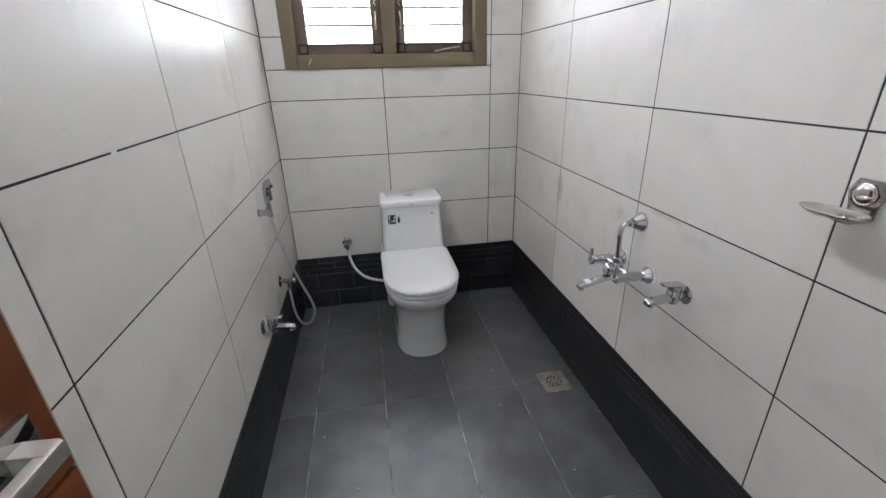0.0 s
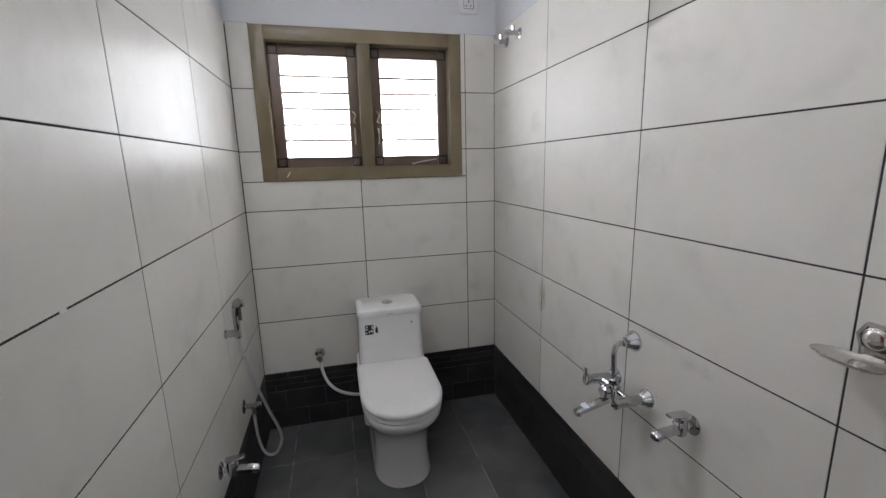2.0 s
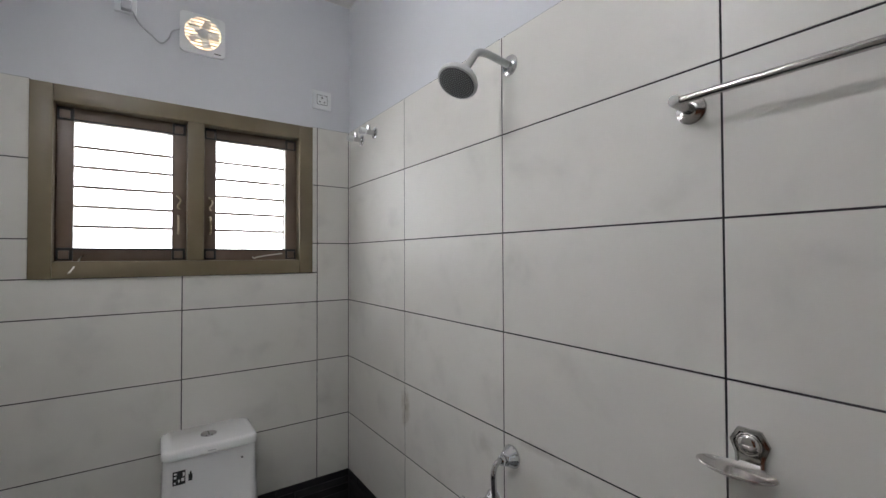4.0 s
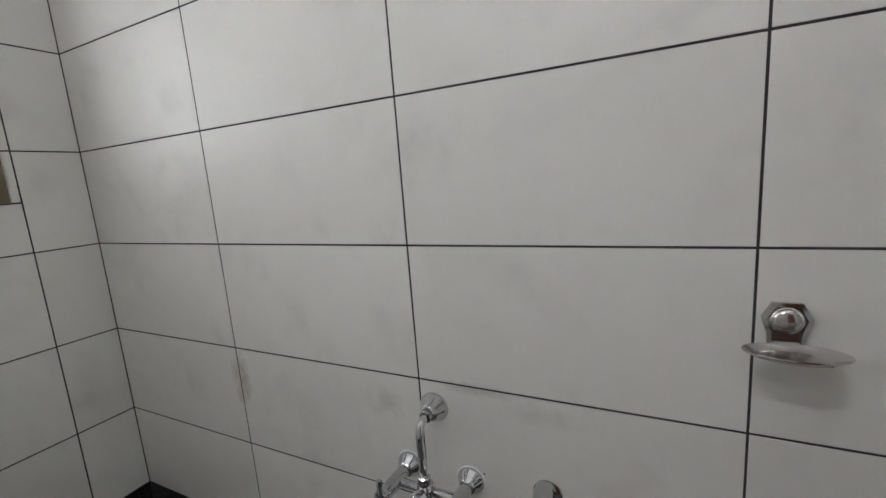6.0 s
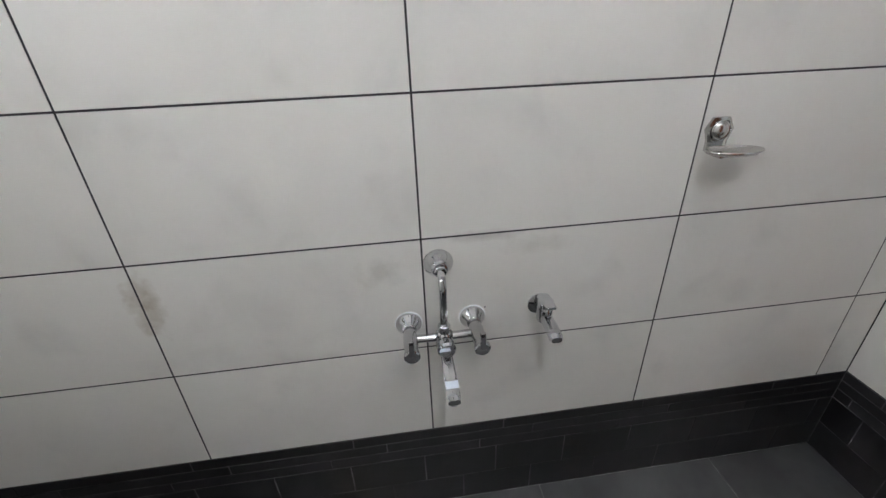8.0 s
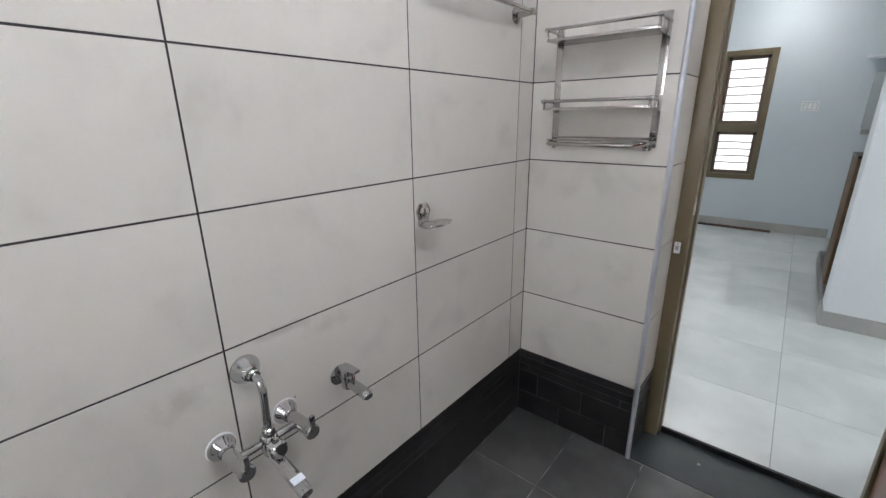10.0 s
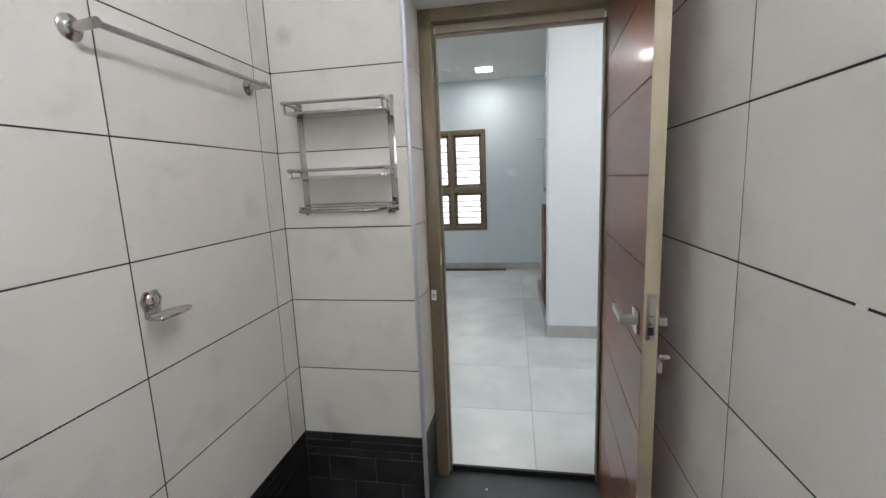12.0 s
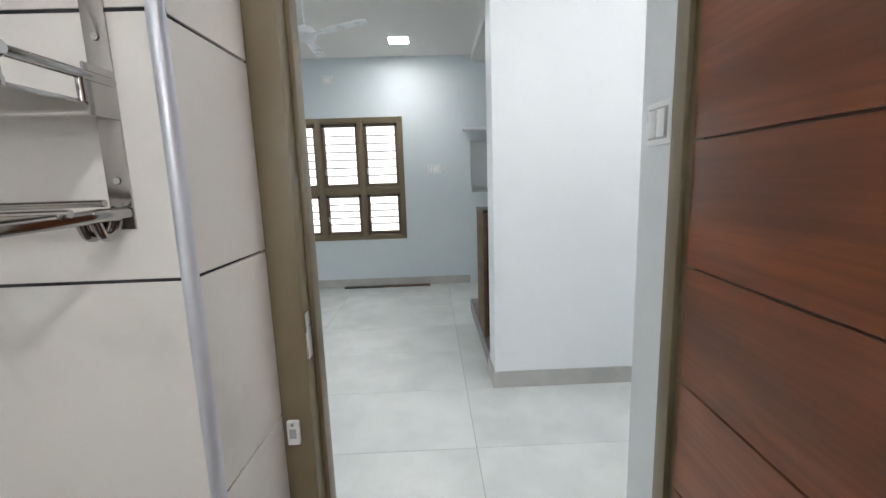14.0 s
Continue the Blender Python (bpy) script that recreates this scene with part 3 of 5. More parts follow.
def door():
    """Local x runs from the hinge to the free edge; the veneered face looks to local -y."""
    H, W, T = 2.020, 0.747, 0.036
    hinge, free = Vector((-0.387, -0.318, FZ + 0.006)), Vector((-0.335, 0.428, FZ + 0.006))
    ang = math.degrees(math.atan2(free.y - hinge.y, free.x - hinge.x))
    d = thing("door_1", pose(*hinge, 0, 0, ang), "red-brown veneered flush door with horizontal grooves, standing open", "door", kind="structure")
    part("leaf", box((0.004, 0.004, 0), (W - 0.003, T - 0.004, H)), "wood_core", d, "door core", local=True, smooth=0)
    part("edge_strip", box((W - 0.003, 0.0005, 0), (W + 0.0005, T - 0.0005, H), 0.001), "beige_edge", d, "beige painted door edge", local=True)
    step, first = 0.2225, 0.2775
    zs = [0.0] + [first + step * k for k in range(8)] + [H]
    for side in (0, 1):
        for z0, z1 in zip(zs, zs[1:]):
            ob = new("plank", tile_mesh(W - 0.004, z1 - z0 - 0.0045, 0.004, "wood", 0.0006))
            ob.parent = d
            ob.matrix_basis = Matrix.Translation((W / 2, 0, (z0 + z1) / 2)) if side == 0 else Matrix.Translation((W / 2, T, (z0 + z1) / 2)) @ pose(0, 0, 0, 0, 0, 180)
    lz = 1.007 - FZ
    latch = part("latch_plate", box((W - 0.0005, T / 2 - 0.011, lz - 0.060), (W + 0.003, T / 2 + 0.011, lz + 0.060), 0.001), "satin", d, "steel latch plate", local=True)
    part("bolt", box((W + 0.002, T / 2 - 0.006, lz - 0.018), (W + 0.012, T / 2 + 0.006, lz + 0.004), 0.002), "satin", latch, local=True)
    part("bolt", box((W + 0.002, T / 2 - 0.007, lz - 0.046), (W + 0.0045, T / 2 + 0.007, lz - 0.026), 0.001), "dark_hole", latch, local=True)
    for sz in (-0.052, 0.052):
        part("screw", lathe([(0.004, 0), (0.004, 0.001), (0, 0.0015)], aim((W + 0.003, T / 2, lz + sz), (1, 0, 0)), 10), "chrome", latch, local=True)
    for s, y in ((-1, 0.0), (1, T)):
        hz = 0.980 - FZ
        ux = W - 0.058
        yy = lambda v: y + s * v
        lo, hi = sorted((yy(0), yy(0.009)))
        handle = part("door_handle", box((ux - 0.027, lo, hz - 0.031), (ux + 0.027, hi, hz + 0.031), 0.0015), "chrome", d, "square chrome lever handle", local=True)
        lo, hi = sorted((yy(0.008), yy(0.043 if s < 0 else 0.032)))
        part("neck", box((ux - 0.011, lo, hz - 0.011), (ux + 0.011, hi, hz + 0.011), 0.0015), "satin", handle, local=True)
        lo, hi = sorted((yy(0.032 if s < 0 else 0.022), yy(0.046 if s < 0 else 0.034)))
        part("lever", box((ux - 0.118, lo, hz - 0.010), (ux + 0.010, hi, hz + 0.010), 0.002), "satin", handle, "flat satin lever", local=True)
    part("bolt_knob", box((W - 0.03, T, 0.862 - FZ), (W + 0.004, T + 0.012, 0.890 - FZ), 0.003), "satin", d, "small steel privacy bolt", local=True)
    part("bolt_stem", tube([(W - 0.012, T + 0.010, 0.90 - FZ), (W - 0.012, T + 0.020, 0.90 - FZ), (W - 0.012, T + 0.030, 0.90 - FZ)], 0.006, 12), "satin", d, local=True)
    for z in (0.25, 1.0, 1.75):
        part("hinge", tube([(-0.004, T + 0.004, z), (-0.004, T + 0.004, z + 0.05), (-0.004, T + 0.004, z + 0.10)], 0.006, 12), "satin", d, "steel butt hinge", local=True)
    return d


door()


# ---- toilet ----
def outline(cx, a, front, back, z, corner=0.04, n=28):
    """A D-shaped ring: half an ellipse at the front, rounded corners behind."""
    pts = []
    reach = min(a * 1.25, (back - front) * 0.62)
    for k in range(n + 1):
        t = math.pi * k / n
        pts.append((cx - a * math.copysign(abs(math.cos(t)) ** 0.86, math.cos(t)), front + reach - reach * abs(math.sin(t)) ** 0.92, z))
    for k in range(5):
        t = math.pi / 2 * k / 4
        pts.append((cx + a - corner + corner * math.cos(t), back - corner + corner * math.sin(t), z))
    for k in range(5):
        t = math.pi / 2 + math.pi / 2 * k / 4
        pts.append((cx - a + corner + corner * math.cos(t), back - corner + corner * math.sin(t), z))
    return pts


def block(cx, a, y0, y1, z, r=0.03, n=5):
    """A rounded rectangle ring."""
    pts = []
    for qx, qy, t0 in ((cx + a - r, y1 - r, 0), (cx - a + r, y1 - r, 90), (cx - a + r, y0 + r, 180), (cx + a - r, y0 + r, 270)):
        for k in range(n + 1):
            t = radians(t0 + 90 * k / n)
            pts.append((qx + r * math.cos(t), qy + r * math.sin(t), z))
    return pts


def toilet():
    cx = 0.226
    t = thing("toilet", (cx, 2.1, FZ), "white glazed one-piece toilet, lid closed", "toilet")
    rings = [outline(cx, a, f, b, z, 0.05) for z, a, f, b in (
        (FZ, 0.132, 1.795, 2.36), (FZ + 0.004, 0.136, 1.791, 2.36), (0.0, 0.132, 1.797, 2.36), (0.05, 0.127, 1.806, 2.36), (0.12, 0.127, 1.812, 2.36),
        (0.18, 0.132, 1.800, 2.36), (0.23, 0.142, 1.772, 2.36), (0.275, 0.154, 1.728, 2.36), (0.31, 0.170, 1.690, 2.36), (0.335, 0.177, 1.668, 2.36), (0.362, 0.179, 1.661, 2.36), (0.368, 0.176, 1.664, 2.36))]
    part("bowl", loft(rings), "ceramic", t, smooth=50)
    part("rear_body", loft([block(cx, 0.158, 2.06, 2.425, 0.13, 0.03), block(cx, 0.166, 2.05, 2.428, 0.142, 0.03), block(cx, 0.170, 2.05, 2.43, 0.25, 0.03), block(cx, 0.173, 2.06, 2.43, 0.372, 0.03)]), "ceramic", t, smooth=50)
    tank = part("tank", loft([block(cx + 0.006, a, y, 2.432, z, 0.032) for z, a, y in (
        (0.365, 0.172, 2.150), (0.40, 0.171, 2.176), (0.44, 0.170, 2.190), (0.51, 0.168, 2.202), (0.59, 0.166, 2.210), (0.648, 0.165, 2.212))]), "ceramic", t, smooth=50)
    lid = part("tank_lid", loft([block(cx + 0.006, a, y, 2.436, z, 0.034) for z, a, y in (
        (0.649, 0.164, 2.212), (0.651, 0.169, 2.205), (0.655, 0.171, 2.203), (0.676, 0.171, 2.203), (0.683, 0.168, 2.206), (0.6865, 0.162, 2.213), (0.6875, 0.150, 2.226))]), "ceramic", t, smooth=60)
    part("flush_button", lathe([(0.030, 0.6865), (0.030, 0.6905), (0.027, 0.6925), (0.0255, 0.6915), (0.024, 0.6930), (0, 0.6932)], Matrix.Translation((cx + 0.004, 2.318, 0)), 28), "chrome", lid, "round chrome flush button")
    part("button_split", box((cx + 0.003, 2.296, 0.6932), (cx + 0.005, 2.340, 0.6938)), "dark_hole", lid, smooth=0)
    part("seat_ring", loft([outline(cx, a, f, 2.165, z, 0.03) for z, a, f in ((0.372, 0.178, 1.664), (0.376, 0.182, 1.659), (0.386, 0.182, 1.659), (0.390, 0.179, 1.662))]), "seat", t, "white plastic seat", smooth=50)
    part("seat_lid", loft([outline(cx, a, f, b, z, 0.02) for z, a, f, b in (
        (0.3935, 0.179, 1.661, 2.166), (0.397, 0.184, 1.655, 2.168), (0.408, 0.185, 1.653, 2.168), (0.416, 0.181, 1.658, 2.166), (0.420, 0.172, 1.668, 2.160), (0.4225, 0.14, 1.71, 2.13), (0.4235, 0.09, 1.78, 2.06))]), "seat", t, "flat white closed lid", smooth=60)
    for sx in (-0.075, 0.075):
        part("hinge_cap", lathe([(0.016, 0.372), (0.016, 0.40), (0.012, 0.405), (0, 0.406)], Matrix.Translation((cx + sx, 2.178, 0)), 18), "seat", t)
    # prints on the tank
    yf = lambda z: 2.2105 - (0.66 - z) * 0.10
    st = part("label", box((0.098, yf(0.585) - 0.0016, 0.560), (0.140, yf(0.585) - 0.0004, 0.612)), "black", tank, "small black printed sticker", smooth=0)
    for x0, x1, z0, z1 in ((0.102, 0.112, 0.600, 0.606), (0.102, 0.110, 0.586, 0.594), (0.116, 0.121, 0.570, 0.580), (0.102, 0.108, 0.566, 0.573), (0.126, 0.136, 0.572, 0.584), (0.131, 0.137, 0.590, 0.604)):
        part("mark", box((x0, yf(0.585) - 0.0026, z0), (x1, yf(0.585) - 0.0014, z1)), "print_white", st, smooth=0)
    part("emblem", boxes(((0.150, yf(0.585) - 0.0016, 0.566), (0.163, yf(0.585) - 0.0004, 0.592)), ((0.154, yf(0.59) - 0.0016, 0.592), (0.160, yf(0.59) - 0.0004, 0.602))), "black", tank, "small dark printed mark", smooth=0)
    part("dot", lathe([(0.004, 0), (0.004, 0.001), (0, 0.001)], aim((0.340, yf(0.605), 0.605), (0, -1, 0.05)), 12), "black", tank, smooth=0)
    part("brand_bar", box((0.215, 2.2018, 0.661), (0.245, 2.2032, 0.665)), "cable", lid, "short grey printed bar", smooth=0)
    return t


toilet()


# ---- taps and pipes ----
def flange(m, r=0.030, h=0.026, neck=0.013):
    return lathe([(r * 0.96, 0.0), (r, 0.002), (r, 0.005), (r * 0.96, 0.008), (r * 0.80, h * 0.48), (r * 0.62, h * 0.80), (r * 0.54, h * 0.94), (neck * 1.2, h), (0, h)], m, 36)


def inlet_valve():
    v = thing("angle_valve", (-0.148, YB, 0.39), "chrome angle valve with white supply hose to the toilet", "valve")
    part("rosette", lathe([(0.028, 0), (0.028, 0.003), (0.014, 0.010), (0, 0.010)], aim((-0.148, YB, 0.392), (0, -1, 0)), 28), "chrome", v)
    part("body", tube([(-0.148, YB - 0.006, 0.392), (-0.148, YB - 0.03, 0.392), (-0.148, YB - 0.055, 0.392)], 0.012, 16), "chrome", v)
    part("knob", lathe([(0.014, 0), (0.019, 0.004), (0.019, 0.024), (0.015, 0.028), (0, 0.029)], aim((-0.148, YB - 0.052, 0.392), (0, -1, 0.0)), 8), "chrome", v, "faceted chrome knob")
    part("outlet", tube([(-0.148, YB - 0.035, 0.388), (-0.147, YB - 0.036, 0.37), (-0.146, YB - 0.036, 0.352)], 0.009, 14), "chrome", v)
    part("hose", tube(curve([(-0.146, YB - 0.036, 0.356), (-0.142, YB - 0.038, 0.31), (-0.118, YB - 0.045, 0.235), (-0.068, YB - 0.055, 0.178), (0.0, YB - 0.07, 0.152), (0.062, YB - 0.09, 0.150)], 8), 0.0085, 12), "hose", v, "white flexible supply hose")


inlet_valve()


def bidet_spray():
    b = thing("bidet_sprayer", (XL, 1.80, 0.80), "chrome hand bidet spray in a wall holder with grey hose", "bidet spray")
    part("wall_plate", lathe([(0.017, 0), (0.017, 0.004), (0.013, 0.008), (0, 0.008)], aim((XL, 1.80, 0.795), (1, 0, 0)), 20), "chrome", b)
    part("holder", tube([(XL + 0.004, 1.80, 0.795), (XL + 0.03, 1.80, 0.795), (XL + 0.056, 1.80, 0.795)], [0.014, 0.015, 0.017], 18), "chrome", b)
    part("grip", tube(curve([(XL + 0.048, 1.80, 0.775), (XL + 0.046, 1.80, 0.83), (XL + 0.046, 1.80, 0.88), (XL + 0.052, 1.80, 0.915)], 5), [0.0135] * 5 + [0.0145] * 5 + [0.016] * 6, 16, flat=0.85), "chrome", b)
    part("spray_head", lathe([(0.012, -0.014), (0.019, 0.0), (0.020, 0.018), (0.017, 0.022), (0, 0.022)], aim((XL + 0.054, 1.80, 0.912), (0.9, 0.15, 0.25)), 18), "chrome", b)
    # dark colour stands in for the dark reflection in the chrome trigger
    part("trigger", box((XL + 0.058, 1.793, 0.845), (XL + 0.066, 1.807, 0.895), 0.003), "nozzle", b, "trigger lever, chrome's dark reflection put into its colour")
    part("hose", tube(curve([(XL + 0.048, 1.80, 0.78), (XL + 0.052, 1.815, 0.70), (XL + 0.075, 1.85, 0.55), (XL + 0.11, 1.885, 0.40), (XL + 0.138, 1.90, 0.30), (XL + 0.142, 1.91, 0.235), (XL + 0.112, 1.915, 0.175), (XL + 0.07, 1.92, 0.18), (XL + 0.045, 1.925, 0.26), (XL + 0.04, 1.928, 0.385)], 8), 0.006, 12), "metal_hose", b, "grey braided hose hanging in a loop")
    v = thing("angle_valve", (XL, 1.928, 0.41), "chrome angle valve feeding the hand spray", "valve")
    part("rosette", lathe([(0.030, 0), (0.030, 0.003), (0.014, 0.008), (0, 0.008)], aim((XL, 1.928, 0.412), (1, 0, 0)), 28), "chrome", v)
    part("body", tube([(XL + 0.006, 1.928, 0.412), (XL + 0.03, 1.928, 0.412), (XL + 0.045, 1.928, 0.412)], 0.011, 16), "chrome", v)
    part("knob", lathe([(0.011, 0), (0.014, 0.004), (0.014, 0.030), (0.011, 0.034), (0, 0.034)], aim((XL + 0.042, 1.928, 0.412), (1, 0, 0)), 18), "chrome", v)
    part("outlet", tube([(XL + 0.038, 1.928, 0.405), (XL + 0.039, 1.928, 0.39), (XL + 0.040, 1.928, 0.372)], 0.009, 14), "chrome", v)


bidet_spray()


def wall_tap(name, m, label):
    """Local x out of the wall, z up, origin on the wall."""
    t = thing(name, m, label, "tap")
    part("rosette", lathe([(0.029, 0), (0.029, 0.003), (0.025, 0.006), (0.014, 0.009), (0, 0.009)], aim((0, 0, 0), (1, 0, 0)), 28), "chrome", t, local=True)
    part("inlet", tube([(0.006, 0, 0), (0.02, 0, 0), (0.034, 0, 0)], 0.012, 18), "chrome", t, local=True)
    part("body", lathe([(0.017, -0.020), (0.019, -0.016), (0.019, 0.014), (0.017, 0.020), (0, 0.021)], Matrix.Translation((0.040, 0, 0)), 22), "chrome", t, local=True)
    sp = part("spout", loft([[(x, w * cy, z + h * cz) for cy, cz in ((-1, -0.5), (-0.6, -1), (0.6, -1), (1, -0.5), (1, 0.5), (0.6, 1), (-0.6, 1), (-1, 0.5))] for x, z, w, h in (
        (0.040, -0.005, 0.014, 0.011), (0.070, -0.007, 0.014, 0.011), (0.100, -0.010, 0.015, 0.011), (0.118, -0.013, 0.015, 0.010), (0.124, -0.015, 0.012, 0.007))]), "chrome", t, local=True)
    part("aerator", lathe([(0.0095, 0), (0.0095, -0.008), (0, -0.008)], Matrix.Translation((0.110, 0, -0.018)), 16), "grey_plastic", sp, local=True)
    part("cap", lathe([(0.0185, 0.021), (0.0185, 0.031), (0.014, 0.035), (0, 0.035)], Matrix.Translation((0.040, 0, 0)), 22), "chrome", t, local=True)
    part("lever", loft([[(x, -w, z), (x, -w * 0.7, z + 0.004), (x, w * 0.7, z + 0.004), (x, w, z), (x, w * 0.8, z - 0.003), (x, -w * 0.8, z - 0.003)] for x, w, z in ((0.020, 0.014, 0.037), (0.026, 0.0165, 0.037), (0.048, 0.0165, 0.038), (0.062, 0.014, 0.039), (0.078, 0.012, 0.041), (0.082, 0.010, 0.0405))]), "chrome", t, "flat chrome lever", local=True)
    return t


wall_tap("bib_tap", pose(XR, 0.956, 0.697, 0, 0, 180), "chrome quarter-turn wall tap beside the shower mixer")
wall_tap("bib_tap", pose(XL, 1.535, 0.405, 0, 0, 0), "chrome quarter-turn wall tap beside the toilet")


def mixer():
    """Wall mixer with three inlets, a crutch pipe to the shower and a long spout."""
    y0, z0 = 1.200, 0.680
    m = thing("wall_mixer", (XR, y0, z0), "chrome wall mixer with two levers, bend pipe and long spout", "tap")
    for y in (y0 - 0.077, y0 + 0.077):
        part("inlet_flange", flange(aim((XR, y, z0), (-1, 0, 0)), 0.031, 0.030, 0.012), "chrome", m)
        part("seal", lathe([(0.0335, 0), (0.0330, 0.0012), (0.0305, 0.0020), (0, 0.0020)], aim((XR, y, z0), (-1, 0, 0)), 24), "plastic", m, "white sealing ring")
        part("valve_body", tube([(XR - 0.026, y, z0), (XR - 0.05, y, z0 + 0.001), (XR - 0.085, y, z0 + 0.002), (XR - 0.112, y, z0 + 0.002)], [0.013, 0.0165, 0.0165, 0.015], 20), "chrome", m)
        h = part("handle", lathe([(0.017, 0), (0.018, 0.003), (0.018, 0.012), (0.015, 0.015), (0, 0.0155)], aim((XR - 0.110, y, z0 + 0.002), (-1, 0, 0)), 20), "chrome", m)
        part("lever", box((XR - 0.1275, y - 0.006, z0 + 0.004), (XR - 0.1195, y + 0.006, z0 + 0.048), 0.0028), "chrome", h, "upright chrome lever")
    part("cross_bar", tube([(XR - 0.062, y0 - 0.077, z0), (XR - 0.062, y0, z0), (XR - 0.062, y0 + 0.077, z0)], 0.0095, 16), "chrome", m)
    hub = part("hub", lathe([(0.016, -0.026), (0.019, -0.020), (0.020, 0.0), (0.019, 0.020), (0.015, 0.026), (0, 0.027)], aim((XR - 0.068, y0, z0 - 0.004), (0.12, 0, 1)), 22), "chrome", m)
    part("diverter", lathe([(0.012, 0), (0.014, 0.008), (0.021, 0.012), (0.021, 0.028), (0.017, 0.033), (0, 0.033)], aim((XR - 0.080, y0, z0 - 0.004), (-1, 0, 0.05)), 20), "chrome", m, "round diverter knob")
    part("lever", tube([(XR - 0.098, y0, z0 + 0.008), (XR - 0.100, y0, z0 + 0.018), (XR - 0.101, y0, z0 + 0.026)], [0.007, 0.006, 0.004], 12), "chrome", m)
    part("top_flange", flange(aim((XR, y0, 0.840), (-1, 0, 0)), 0.034, 0.034, 0.013), "chrome", m)
    part("pipe_nut", lathe([(0.0135, 0), (0.0145, 0.002), (0.0145, 0.016), (0.0125, 0.018), (0, 0.018)], aim((XR - 0.030, y0, 0.840), (-1, 0, 0)), 8), "chrome", m)
    part("bend_pipe", tube(curve([(XR - 0.035, y0, 0.840), (XR - 0.052, y0, 0.839), (XR - 0.068, y0, 0.830), (XR - 0.074, y0, 0.808), (XR - 0.072, y0, 0.77), (XR - 0.068, y0, 0.705)], 7), 0.0085, 16), "chrome", m, "bent chrome riser pipe")
    part("pipe_nut", lathe([(0.0135, 0), (0.0145, 0.002), (0.0145, 0.018), (0.0125, 0.020), (0, 0.020)], aim((XR - 0.070, y0, 0.700), (0, 0, 1)), 8), "chrome", m)
    spout = loft([[(x, y0 + w * cy, z + h * cz) for cy, cz in ((-1, -0.6), (-0.6, -1), (0.6, -1), (1, -0.6), (1, 0.6), (0.6, 1), (-0.6, 1), (-1, 0.6))] for x, z, w, h in (
        (XR - 0.070, z0 - 0.028, 0.013, 0.012), (XR - 0.105, z0 - 0.034, 0.013, 0.011), (XR - 0.150, z0 - 0.045, 0.014, 0.010), (XR - 0.190, z0 - 0.054, 0.015, 0.009), (XR - 0.205, z0 - 0.058, 0.013, 0.007))])
    sp = part("spout", spout, "chrome", m)
    part("sticker", box((-0.014, -0.009, 0), (0.014, 0.009, 0.0006), m=aim((XR - 0.172, y0, z0 - 0.0402), (-0.22, 0, 1)) @ pose(0, 0, 0)), "sticker", sp, "pale blue paper sticker", smooth=0)
    part("aerator", lathe([(0.011, 0), (0.011, -0.010), (0, -0.010)], Matrix.Translation((XR - 0.193, y0, z0 - 0.060)), 18), "grey_plastic", sp)
    return m


mixer()


def shower():
    s = thing("shower", (XR, 1.20, 2.0), "grey overhead shower on a bent wall arm", "shower")
    part("rosette", lathe([(0.031, 0), (0.031, 0.003), (0.024, 0.009), (0.013, 0.011), (0, 0.011)], aim((XR, 1.198, 2.000), (-1, 0, 0)), 28), "chrome", s, "round chrome rosette")
    part("arm", tube(curve([(XR - 0.006, 1.198, 2.000), (XR - 0.04, 1.198, 2.004), (XR - 0.095, 1.198, 2.010), (XR - 0.128, 1.198, 2.002), (XR - 0.152, 1.198, 1.972), (XR - 0.168, 1.198, 1.948)], 7), 0.0105, 16), "pale_plastic", s, "pale grey bent arm")
    ax = aim((XR - 0.195, 1.198, 1.908), (-0.60, -0.10, -1.0))
    part("joint", lathe([(0.011, -0.056), (0.015, -0.050), (0.017, -0.038), (0.013, -0.026), (0, -0.026)], ax, 20), "pale_plastic", s)
    head = part("head", lathe([(0.012, -0.030), (0.030, -0.022), (0.052, -0.010), (0.0565, -0.002), (0.0575, 0.006), (0.0555, 0.010), (0.051, 0.0105), (0, 0.0105)], ax, 40), "pale_plastic", s)
    part("face", lathe([(0.0500, 0.0105), (0.0500, 0.0118), (0.048, 0.0125), (0, 0.0128)], ax, 40), "nozzle", head, "dark nozzle plate")
    nb = bmesh.new()
    for ring in range(1, 8):
        for k in range(ring * 6):
            t = 2 * math.pi * k / (ring * 6)
            r = ring * 0.0064
            lathe([(0.0014, 0), (0.0010, 0.0018), (0, 0.0019)], ax @ Matrix.Translation((r * math.cos(t), r * math.sin(t), 0.0126)), 6, nb)
    tagged(part("nozzles", nb, "grey_plastic", head, "rings of small rubber nozzles"), kind="stuff")


shower()


def geyser_valves():
    """Two small angle valves high in the corner, one behind the other."""
    for y, z in ((2.115, 2.020), (2.265, 2.020)):
        v = thing("angle_valve", (XR, y, z), "small chrome angle valve high in the corner", "valve", "valves for the water heater")
        part("rosette", lathe([(0.027, 0), (0.027, 0.003), (0.013, 0.009), (0, 0.009)], aim((XR, y, z), (-1, 0, 0)), 24), "chrome", v)
        part("body", tube([(XR - 0.006, y, z), (XR - 0.03, y, z), (XR - 0.050, y, z)], 0.0115, 16), "chrome", v)
        part("knob", lathe([(0.012, 0), (0.0155, 0.004), (0.0155, 0.026), (0.012, 0.030), (0, 0.030)], aim((XR - 0.048, y, z), (-1, 0, 0)), 18), "pale_plastic", v, "pale grey round knob")
        part("outlet", tube([(XR - 0.034, y, z + 0.006), (XR - 0.034, y, z + 0.02), (XR - 0.034, y, z + 0.03)], 0.010, 14), "chrome", v)


geyser_valves()


